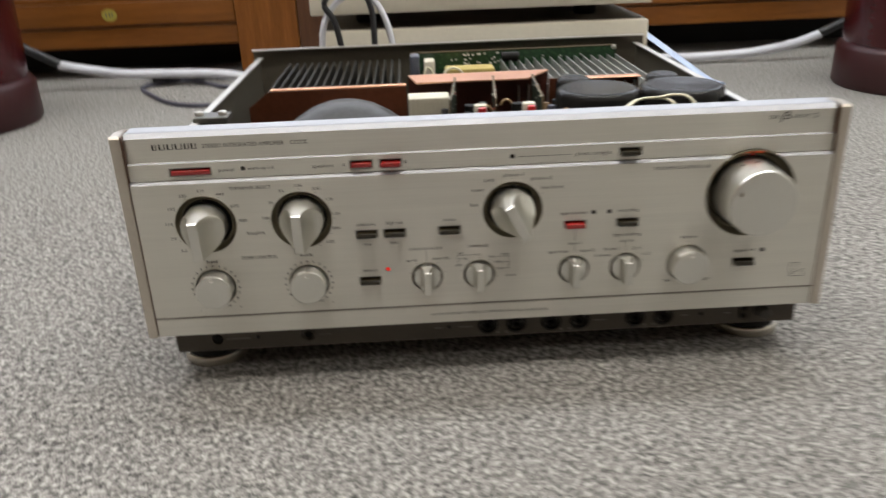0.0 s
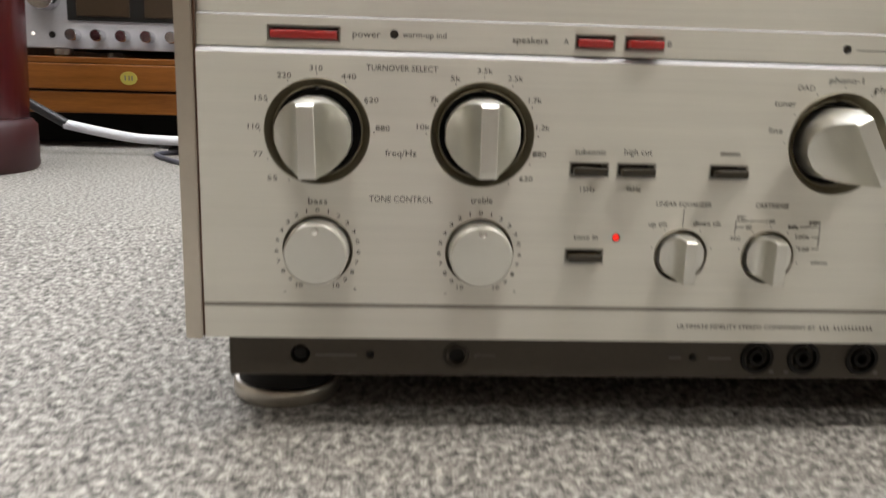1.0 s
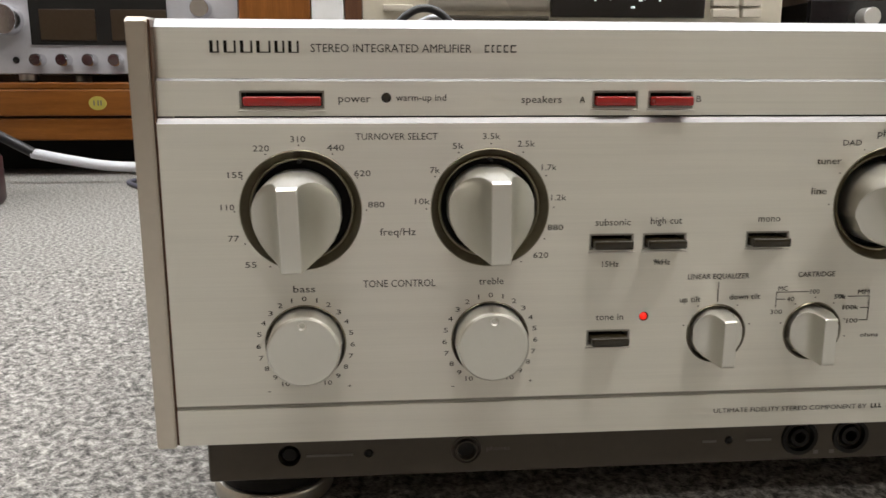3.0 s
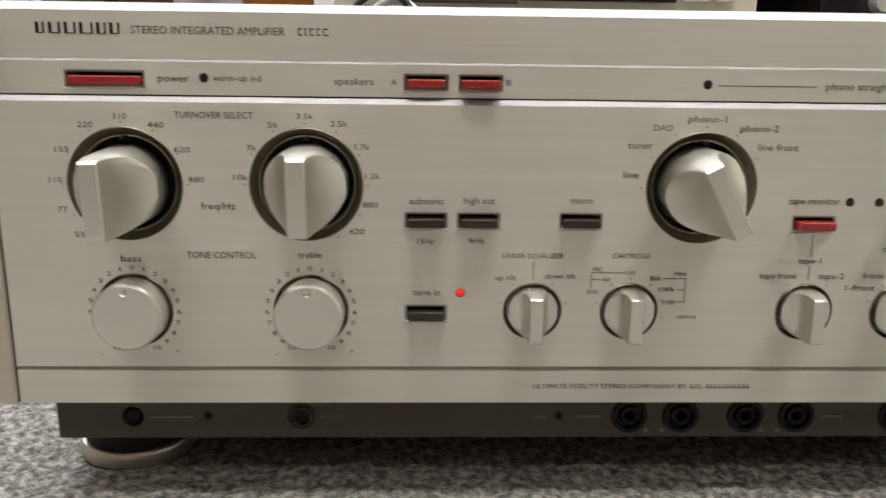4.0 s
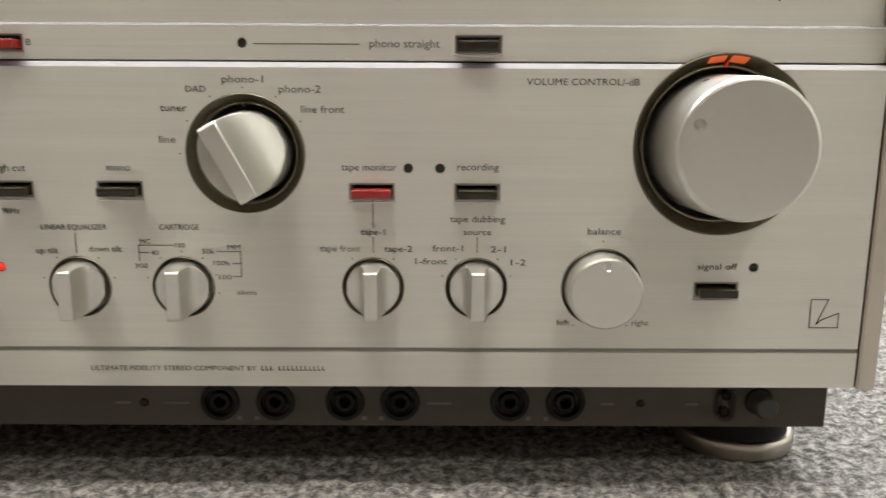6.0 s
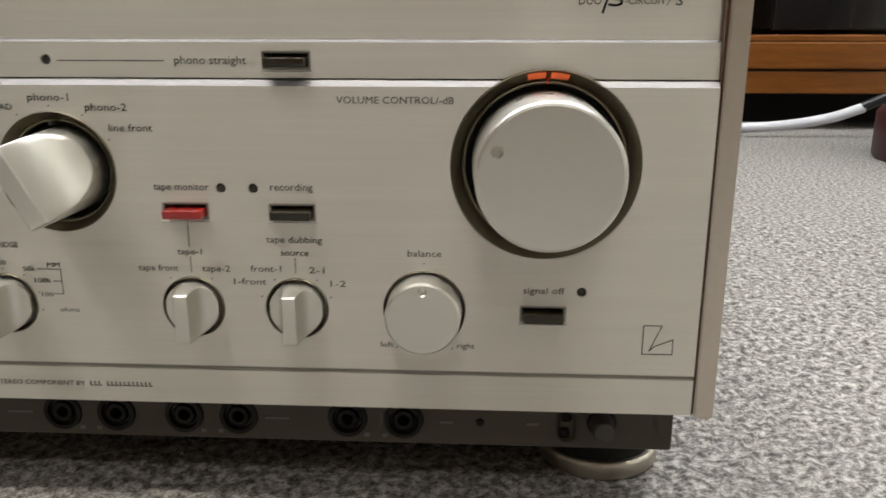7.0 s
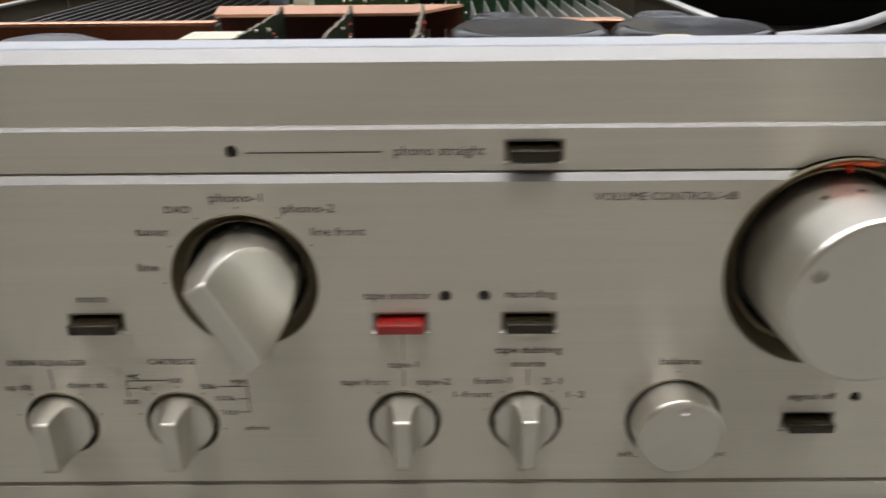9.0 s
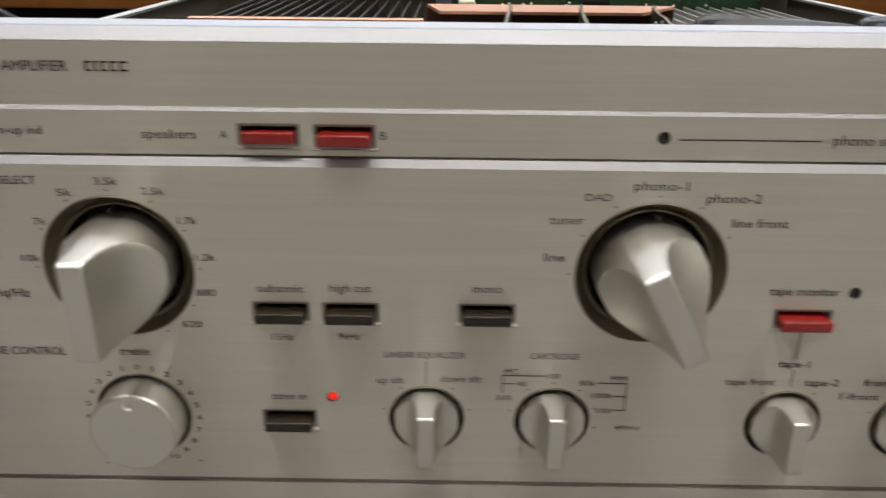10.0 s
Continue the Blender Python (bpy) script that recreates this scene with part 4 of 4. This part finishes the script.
for bx, foot_x in ((-0.0075, -0.0148), (0.0253, 0.0207), (0.0592, 0.0578)):
    rr = random.Random(int(bx * 1e4) + 900)
    edge = [(0.1345, 0.1200), (0.1345, 0.1575), (0.1352, 0.1606)]
    for k in range(1, 17):                                           # the sawn upper edge is slightly ragged
        edge.append((0.1352 + 0.0595 * k / 17, 0.1606 + 0.0036 * (k / 17) ** 1.2 + rr.uniform(-0.0005, 0.0004)))
    edge += [(0.1958, 0.1650), (0.1976, 0.1662), (0.1990, 0.1648), (0.1995, 0.1600), (0.1995, 0.1200)]
    bm = bmesh.new()
    lean = (bx - foot_x) / 0.060
    a = [bm.verts.new((bx - 0.0007 + (py - 0.195) * lean, py, pz)) for py, pz in edge]
    b = [bm.verts.new((bx + 0.0007 + (py - 0.195) * lean, py, pz)) for py, pz in edge]
    n = len(a)
    for k in range(n):
        bm.faces.new((a[k], a[(k + 1) % n], b[(k + 1) % n], b[k])).material_index = 1
    bm.faces.new(a)
    bm.faces.new(b)
    ob = part("circuit_board", bm, [DARK_BOARD, BOARD_BACK], amp, "upright dark green circuit board with a brown edge")
    for k in range(13):
        py = rr.uniform(0.140, 0.192)
        pz = rr.uniform(0.146, 0.1600 + (py - 0.14) * 0.05)
        side = 1 if k % 3 else -1
        kind = rr.random()
        mat = RAIL if kind < 0.6 else RED_BEAD if kind < 0.8 else IVORY
        size = rr.uniform(0.0004, 0.0008) if mat is RAIL else rr.uniform(0.0007, 0.0012)
        bead = part("solder_joint" if mat is RAIL else "bead", lathe([(0, -size * 1.3), (size * 0.8, -size * 0.7), (size, 0)], 0, 0, 8), mat, ob, smooth=60)
        bead.matrix_basis = Matrix.Translation((bx + side * 0.0008 + (py - 0.195) * lean, py, pz)) @ Matrix.Rotation(radians(90 * side), 4, "Z")
rr = random.Random(23)
FLESH = plain("tan_resistor_body", (0.40, 0.26, 0.13), 0.45)
GREEN_FILM = plain("green_film_capacitor", (0.05, 0.12, 0.05), 0.35)
part("base_board", box(-0.0420, 0.0830, 0.1100, 0.1980, 0.1180, 0.1196), DARK_BOARD, amp, "dark circuit board across the chassis")
for gx in (-0.034, -0.022, 0.002, 0.014, 0.034, 0.046, 0.066, 0.074):
    for k in range(4):
        px, py, top = gx + rr.uniform(-0.004, 0.004), 0.116 + 0.019 * k + rr.uniform(-0.004, 0.004), rr.uniform(0.138, 0.152)
        kind = rr.random()
        if kind < 0.45:
            rad = rr.uniform(0.0022, 0.0040)
            part("small_capacitor", lathe([(0, top), (rad - 0.0006, top), (rad, top - 0.0008), (rad, 0.1197)], px, py, 14, "z"), rr.choice((BLACK, CAN_TOP, DARK_CORD)), amp, smooth=40)
        elif kind < 0.7:
            part("film_capacitor", box(px - 0.0030, px + 0.0030, py - 0.0016, py + 0.0016, 0.1197, top, 0.0008), rr.choice((GREEN_FILM, IVORY, FLESH)), amp, smooth=40)
        else:
            part("resistor", tube([(px - 0.005, py, top - 0.004), (px - 0.002, py, top), (px + 0.002, py, top), (px + 0.005, py, top - 0.004)], 0.0011, 3, 8), FLESH, amp, smooth=60)
main = part("circuit_board", box(-0.0447, 0.1765, 0.3780, 0.3796, 0.0900, 0.1585), BOARD, amp, "large upright green circuit board")
part("board_edge", box(-0.0447, 0.1765, 0.3776, 0.3800, 0.1586, 0.1593), BOARD_BACK, main)
part("corner_screw", lathe([(0, 0.3750), (0.0022, 0.3755), (0.0026, 0.3776)], 0.1740, 0.1570, 12), RAIL, main)
rr = random.Random(11)
for k in range(44):
    part("solder_joint", lathe([(0, 0.3768), (0.0008, 0.3774), (0.0011, 0.3779)], rr.uniform(0.0, 0.150) if k % 2 else rr.uniform(0.01, 0.05), 0.1550 - 0.0045 * (k % 4) + rr.uniform(-0.001, 0.001), 8), RAIL, main)
part("small_capacitor", tube([(0.052, 0.366, 0.1530), (0.061, 0.366, 0.1532), (0.070, 0.366, 0.1530)], 0.0052, 3, 14), BLACK, main, "black axial capacitor", 60)
part("relay", box(-0.0447, -0.0350, 0.345, 0.366, 0.130, 0.1610, 0.002), plain("blue_grey_plastic", (0.10, 0.11, 0.14), 0.4), amp, "blue-grey plastic relay", 40)
part("film_capacitor", box(-0.0300, -0.0190, 0.350, 0.372, 0.130, 0.1545, 0.002), IVORY, amp, "ivory block capacitor", 40)
part("ribbon_block", box(-0.0095, 0.0410, 0.325, 0.349, 0.130, 0.1500, 0.003), plain("ochre_block", (0.42, 0.33, 0.10), 0.5), amp, "ochre wrapped component", 40)
plug = part("connector_block", box(-0.0473, -0.0135, 0.166, 0.188, 0.121, 0.1563, 0.0008), IVORY, amp, "white plug connector", 40)
for k in range(9):
    part("rib", box(-0.0460 + 0.0036 * k, -0.0442 + 0.0036 * k, 0.1650, 0.1659, 0.140, 0.1555), IVORY, plug)
for px in (0.0155, 0.0540):
    part("wire_plug", lathe([(0, 0.1556), (0.0030, 0.1550), (0.0036, 0.149), (0.0036, 0.125)], px - 0.006, 0.128, 16, "z"), plain("red_plug", (0.55, 0.02, 0.02), 0.35), amp, "small red plug", 40)
    part("plug_housing", box(px - 0.011, px - 0.001, 0.137, 0.146, 0.125, 0.1548, 0.0012), IVORY, amp, "small ivory plug housing", 40)
    part("small_capacitor", lathe([(0, 0.1500), (0.0048, 0.1490), (0.0052, 0.1470), (0.0052, 0.110)], px - 0.012, 0.166, 20, "z"), BLACK, amp, "small black capacitor", 40)


def capacitor(x, yy, r, ztop, label, top=CAN):
    prof = [(r, 0.06), (r, ztop - 0.006), (r - 0.0012, ztop - 0.0022), (r - 0.004, ztop - 0.0004), (r - 0.0062, ztop - 0.0010), (r * 0.55, ztop - 0.0016), (r * 0.5, ztop - 0.0010), (r * 0.2, ztop - 0.0016), (0, ztop - 0.0014)]
    ob = part("capacitor", lathe(prof, x, yy, 56, "z"), CAN, amp, label, 50)
    part("end_disc", lathe([(max(0.0, (r - 0.0063) * (1 - k / 16)), ztop - 0.0007 + 0.00016 * math.sin(2.3 * k) - 0.0004 * (k / 16)) for k in range(17)], x, yy, 48, "z"), CAN, ob, "wrinkled shrink film", smooth=80)


capacitor(0.1045, 0.1500, 0.0335, 0.1630, "large black reservoir capacitor")
capacitor(0.1720, 0.1490, 0.0335, 0.1630, "large black reservoir capacitor")
capacitor(0.0960, 0.2060, 0.0150, 0.1610, "grey-topped capacitor behind the large pair")
capacitor(0.1740, 0.2060, 0.0150, 0.1610, "grey-topped capacitor behind the large pair")
part("transformer", lathe([(0.062, 0.07), (0.062, 0.112), (0.058, 0.128), (0.050, 0.139), (0.038, 0.1485), (0.026, 0.1555), (0.016, 0.1590), (0.008, 0.1602), (0, 0.1604)], -0.0980, 0.1500, 64, "z"), CAN_TOP, amp, "dark grey domed transformer", 50)
part("wire", tube([(0.102, 0.078, 0.146), (0.110, 0.086, 0.1575), (0.122, 0.096, 0.1632), (0.138, 0.100, 0.1636), (0.150, 0.101, 0.1648), (0.160, 0.096, 0.1632), (0.168, 0.080, 0.150)], 0.0010), WIRE, amp, "cream insulated wire", 60)
part("wire", tube([(0.100, 0.080, 0.143), (0.108, 0.088, 0.1558), (0.120, 0.099, 0.1618), (0.136, 0.103, 0.1622), (0.146, 0.100, 0.1615), (0.150, 0.092, 0.157), (0.154, 0.080, 0.146)], 0.0010), WIRE, amp, "cream insulated wire", 60)
for x0, x1, yy in ((-0.0335, -0.0200, 0.322), (-0.0135, 0.0100, 0.316)):
    part("wire", tube([(x0, yy, 0.130), (x0 + 0.003, yy + 0.004, 0.1470), ((x0 + x1) / 2, yy + 0.006, 0.1520), (x1 - 0.002, yy + 0.004, 0.1460), (x1, yy, 0.130)], 0.0012), WIRE, amp, "cream insulated wire", 60)

# ---------- cords and loose things round it ----------


def cord(label, pts, r, material, name="cord", ends=(), flat=1.0):
    th = thing(name, label, "cable")
    part("sheath", tube(pts, r, flat=flat), material, th, smooth=60)
    for p, q, er in ends:
        part("plug", tube([p, tuple((Vector(p) + Vector(q)) / 2), q], er, 4, 12), BLACK_CORD, th, "black moulded plug", 60)
    return th


cord("thick white cord with a black plug lying before the rack", [(-0.725, 1.10, 0.050), (-0.66, 1.10, 0.037), (-0.60, 1.10, 0.028), (-0.52, 1.10, 0.025), (-0.40, 1.08, 0.022), (-0.25, 0.98, 0.012), (-0.12, 0.86, 0.010)],
     0.0085, WHITE_CORD, "power_cord", [((-0.79, 1.10, 0.088), (-0.722, 1.10, 0.050), 0.0085)])
cord("thick white cord with a black plug lying before the rack", [(0.775, 1.10, 0.049), (0.72, 1.10, 0.031), (0.64, 1.10, 0.018), (0.54, 1.10, 0.0135), (0.42, 1.09, 0.0145), (0.30, 1.02, 0.012), (0.2, 0.9, 0.010)],
     0.0085, WHITE_CORD, "power_cord", [((0.83, 1.10, 0.075), (0.772, 1.10, 0.049), 0.0085)])
cord("thin slate cord looped on the carpet", [(-0.30, 0.90, 0.004), (-0.345, 0.918, 0.004), (-0.39, 0.890, 0.004), (-0.462, 0.915, 0.004), (-0.526, 1.00, 0.004), (-0.565, 1.085, 0.004), (-0.50, 1.13, 0.005), (-0.44, 1.09, 0.004), (-0.40, 1.05, 0.004), (-0.34, 1.06, 0.004)], 0.004, DARK_CORD)
cord("coiled black cord beside the white one", [(-0.56, 1.14, 0.006), (-0.52, 1.12, 0.012), (-0.49, 1.16, 0.012), (-0.53, 1.18, 0.010), (-0.58, 1.16, 0.012), (-0.53, 1.11, 0.020), (-0.46, 1.12, 0.012), (-0.40, 1.15, 0.006)], 0.006, BLACK_CORD)
cord("pale blue cord hanging from the rack to the carpet", [(0.380, 1.188, 0.099), (0.387, 1.168, 0.093), (0.411, 1.105, 0.071), (0.436, 1.04, 0.049), (0.461, 0.976, 0.027), (0.483, 0.918, 0.0075), (0.492, 0.893, 0.004), (0.497, 0.88, 0.004)], 0.009, BLUE_CORD, "strap", flat=0.3)
cord("white cord arching behind the open amplifier", [(-0.145, 0.455, 0.0), (-0.145, 0.455, 0.10), (-0.143, 0.455, 0.170), (-0.130, 0.460, 0.200), (-0.104, 0.465, 0.216), (-0.082, 0.465, 0.206), (-0.066, 0.460, 0.170), (-0.060, 0.458, 0.10), (-0.060, 0.458, 0.0)], 0.0035, WHITE_CORD)
cord("black cord arching behind the open amplifier", [(-0.118, 0.452, 0.0), (-0.118, 0.452, 0.11), (-0.126, 0.452, 0.180), (-0.138, 0.455, 0.205), (-0.120, 0.456, 0.222), (-0.100, 0.457, 0.220), (-0.086, 0.456, 0.200), (-0.084, 0.454, 0.15), (-0.084, 0.454, 0.0)], 0.0035, BLACK_CORD)

# ---------- cream deck on a cream component ----------
lowbox = thing("audio_component", "cream painted steel component standing on the carpet", "audio component", (0, 0, 0))
part("body", box(-0.160, 0.268, 0.570, 0.860, 0.012, 0.1600, 0.003), CREAM, lowbox, smooth=40)
part("lid", box(-0.157, 0.265, 0.574, 0.857, 0.1601, 0.1612, 0.0004, 1), CHASSIS, lowbox, "dark brown steel lid")
part("seam_strip", box(-0.159, 0.267, 0.5680, 0.5695, 0.1180, 0.1195), CHIN, lowbox)
for fx in (-0.13, 0.235):
    part("foot", lathe([(0, 0.0), (0.016, 0.0), (0.018, 0.004), (0.018, 0.0118), (0, 0.0118)], fx, 0.60, 24, "z"), BLACK, lowbox, smooth=40)
    part("foot", lathe([(0, 0.0), (0.016, 0.0), (0.018, 0.004), (0.018, 0.0118), (0, 0.0118)], fx, 0.83, 24, "z"), BLACK, lowbox, smooth=40)

deck = thing("cassette_deck", "cream cassette deck with a lit display on another component", "cassette deck", (0, 0, 0.1613))
part("body", box(-0.168, 0.269, 0.572, 0.850, 0.0190, 0.1450, 0.003), CREAM, deck, smooth=40)
part("bottom_band", box(-0.168, 0.269, 0.5660, 0.5715, 0.0190, 0.0440, 0.0015), CREAM, deck, smooth=40)
part("display", box(0.0220, 0.1820, 0.5640, 0.5715, 0.0650, 0.1180, 0.001), SMOKE, deck, "dark smoked display window")
disp = deck.children[-1]
dz = 0.0790
for k, dx in enumerate((0.066, 0.081, 0.088, 0.112, 0.117, 0.126, 0.133)):
    part("display_segment", box(dx, dx + (0.0036 if k % 2 else 0.0020), 0.5634, 0.5639, dz + 0.002 + 0.0012 * (k % 3), dz + 0.0078), DIGIT, disp)
part("display_segment", box(0.104, 0.108, 0.5634, 0.5639, dz - 0.005, dz - 0.003), DIGIT, disp)
part("cassette_door", lathe([(0, -0.104), (0.022, -0.104), (0.024, -0.102), (0.024, 0.018), (0.022, 0.020), (0, 0.020)], 0, 0, 40), CREAM_SHINE, deck, "rounded pearly cassette door", 40).matrix_basis = Matrix.Translation((0, 0.582, 0.0930)) @ Matrix.Rotation(radians(-90), 4, "Z")
part("ledge", box(-0.104, 0.0200, 0.5640, 0.5715, 0.0620, 0.0660, 0.001), CHIN, deck)
part("eject_key", box(-0.148, -0.118, 0.5640, 0.5715, 0.0700, 0.0760, 0.001), CREAM_SHINE, deck)
for r_ in range(3):
    for c_ in range(2):
        part("key", box(0.1900 + 0.032 * c_, 0.218 + 0.032 * c_ - 0.008 * c_, 0.5630, 0.5715, 0.0660 + 0.011 * r_, 0.0745 + 0.011 * r_, 0.001), CREAM_SHINE, deck)
for k in range(5):
    part("slot", box(-0.09 + 0.02 * k, -0.074 + 0.02 * k, 0.5652, 0.5659, 0.0395, 0.0415), CREAM_SHINE, deck)
for fx in (-0.10, 0.20):
    for fy in (0.65, 0.82):
        part("foot", lathe([(0, 0.0), (0.014, 0.0), (0.016, 0.003), (0.016, 0.0188), (0, 0.0188)], fx, fy, 24, "z"), BLACK, deck, smooth=40)

# ---------- racks along the back ----------
RY = 1.20


def rack(name_label, x0, x1, label_at=None):
    th = thing("wooden_rack", name_label, "rack", group="equipment racks")
    part("plinth_board", box(x0, x1, RY + 0.004, RY + 0.030, 0.064, 0.103, 0.002), WOOD, th)
    part("drawer_front", box(x0, x1, RY, RY + 0.030, 0.1065, 0.1530, 0.003), WOOD, th)
    part("shelf", box(x0, x1, RY + 0.002, RY + 0.42, 0.1535, 0.1650, 0.002), WOOD, th)
    part("back_board", box(x0, x1, RY + 0.42, RY + 0.435, 0.064, 0.48), DARK_WOOD, th)
    part("upper_shelf", box(x0, x1, RY + 0.010, RY + 0.42, 0.44, 0.46, 0.002), WOOD, th)
    for px in (x0 + 0.02, x1 - 0.02):
        part("upright", box(px - 0.02, px + 0.02, RY + 0.032, RY + 0.07, 0.1655, 0.4395, 0.003), WOOD_UP, th)
        part("rear_leg", box(px - 0.02, px + 0.02, RY + 0.38, RY + 0.418, 0.0, 0.1530, 0.003), WOOD_UP, th)
    # Black board stands in for the shade in the gap under the rack.
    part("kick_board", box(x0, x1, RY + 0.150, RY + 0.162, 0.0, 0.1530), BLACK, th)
    if label_at:
        oval = lathe([(0, RY - 0.0010), (0.0150, RY - 0.0010), (0.0154, RY - 0.0003)], 0, 0, 28)
        for v in oval.verts:
            v.co.x, v.co.z = v.co.x + label_at, v.co.z * 0.78 + 0.129
        lab = part("paper_label", oval, YELLOW, th, "small oval yellow label")
        for lx in (-0.006, 0.001, 0.006):
            part("printed_bar", box(label_at + lx - 0.0012, label_at + lx + 0.0012, RY - 0.0014, RY - 0.0011, 0.125, 0.134), PALE_INK, lab)
    return th


rack("low reddish-brown wooden equipment rack with a yellow label", -1.60, -0.395, -0.647)
rack("low reddish-brown wooden equipment rack", 0.30, 1.60)
for lx0, lx1, z0, z1, mt, nm, lb in ((-0.393, -0.270, 0.0, 0.48, WOOD_UP, "wood_partition", "upright reddish-brown wooden partition beside the rack"), (-0.268, -0.180, 0.0, 0.230, DARK_WOOD, "wood_block", "low dark brown wooden block between partition and deck"),
                                   (-0.268, -0.212, 0.2302, 0.48, OFFWHITE, "white_board", "upright off-white board on a wooden block"), (-0.210, -0.180, 0.2302, 0.48, DARK_WOOD, "dark_board", "upright dark brown wooden board")):
    th = thing(nm, lb, "board", (0, 0, z0))
    part("slab", box(lx0, lx1, RY - 0.012, RY + 0.09, 0, z1 - z0, 0.002), mt, th)
th = thing("dark_cabinet", "dark brown wooden cabinet behind the deck", "cabinet")
part("body", box(-0.178, 0.298, RY + 0.10, RY + 0.40, 0.0, 0.45, 0.002), DARK_WOOD, th)

rcv = thing("stereo_receiver", "silver stereo receiver with twin meters on a wooden rack", "receiver", (0, 0, 0.1652))
part("body", box(-0.837, -0.402, RY + 0.030, RY + 0.36, 0.0160, 0.175), CHASSIS, rcv)
part("face", box(-0.842, -0.398, RY + 0.015, RY + 0.0295, 0.0140, 0.1780, 0.002), SILVER, rcv, "brushed silver face")
part("meter_bezel", box(-0.754, -0.521, RY + 0.011, RY + 0.0148, 0.0640, 0.1440, 0.001), BLACK, rcv)
bez = rcv.children[-1]
for mx in (-0.7365, -0.6160):
    part("meter", box(mx, mx + 0.094, RY + 0.0100, RY + 0.0108, 0.0715, 0.1240, 0.001), METER, bez, "dim amber meter face")
for k in range(6):
    kx = -0.743 + 0.0440 * k
    part("knob", lathe([(0, RY - 0.010), (0.0095, RY - 0.010), (0.0105, RY - 0.0085), (0.0110, RY + 0.0148)], kx, 0.0380, 24), CHROME, rcv, smooth=40)
part("tuning_knob", lathe([(0, RY - 0.015), (0.0240, RY - 0.015), (0.0255, RY - 0.0125), (0.0260, RY + 0.0148)], -0.790, 0.1050, 40), CHROME, rcv, smooth=40)
part("volume_knob", lathe([(0, RY - 0.015), (0.0150, RY - 0.015), (0.0165, RY - 0.0125), (0.0170, RY + 0.0148)], -0.460, 0.1260, 40), CHROME, rcv, smooth=40)
for k in range(3):
    part("toggle", lathe([(0, RY - 0.004), (0.0030, RY - 0.004), (0.0040, RY + 0.0148)], -0.49 + 0.020 * k, 0.0420, 12), CHROME, rcv, smooth=40)
part("headphone_socket", lathe([(0.006, RY + 0.0148), (0.005, RY + 0.0125), (0.003, RY + 0.0125), (0, RY + 0.0140)], -0.784, 0.0380, 16), BLACK, rcv)
part("power_lamp", lathe([(0, RY + 0.0115), (0.0022, RY + 0.0120), (0.0032, RY + 0.0148)], -0.818, 0.0390, 14), glow("lit_white_lamp", (1.0, 0.9, 0.82), 1.3), rcv, "small lit white lamp")
for fx in (-0.78, -0.44):
    for fy in (RY + 0.05, RY + 0.32):
        part("foot", lathe([(0, 0.0), (0.012, 0.0), (0.016, 0.004), (0.016, 0.0158), (0, 0.0158)], fx, fy, 20, "z"), RAIL, rcv, smooth=40)

blk = thing("black_component", "black audio component with a silver knob on the rack", "audio component", (0, 0, 0.1652))
part("body", box(0.660, 1.10, RY + 0.03, RY + 0.36, 0.010, 0.150, 0.002), BLACK, blk)
part("face", box(0.655, 1.105, RY + 0.015, RY + 0.0295, 0.008, 0.152, 0.002), SMOKE, blk)
part("knob", lathe([(0, RY - 0.012), (0.0160, RY - 0.012), (0.0175, RY - 0.010), (0.0180, RY + 0.0148)], 0.760, 0.120, 32), RAIL, blk, "round silver knob", 40)
for fx in (0.69, 1.07):
    for fy in (RY + 0.05, RY + 0.32):
        part("foot", lathe([(0, 0.0), (0.012, 0.0), (0.014, 0.003), (0.014, 0.0098), (0, 0.0098)], fx, fy, 20, "z"), BLACK, blk, smooth=40)


def pedestal(x, yy):
    th = thing("pedestal", "round glossy maroon pedestal on a duller base ring", "pedestal", (x, yy, 0), "maroon pedestals")
    part("base_ring", lathe([(0, 0.0), (0.128, 0.0), (0.132, 0.006), (0.132, 0.062), (0.126, 0.070), (0.120, 0.072), (0, 0.072)], 0, 0, 64, "z"), MAROON_BASE, th, "dull maroon base ring", 40)
    part("column", lathe([(0, 0.0722), (0.122, 0.0722), (0.124, 0.10), (0.128, 0.25), (0.130, 0.50), (0.120, 0.53), (0, 0.53)], 0, 0, 64, "z"), MAROON, th, smooth=40)


pedestal(-0.796, 0.835)
pedestal(0.815, 0.835)
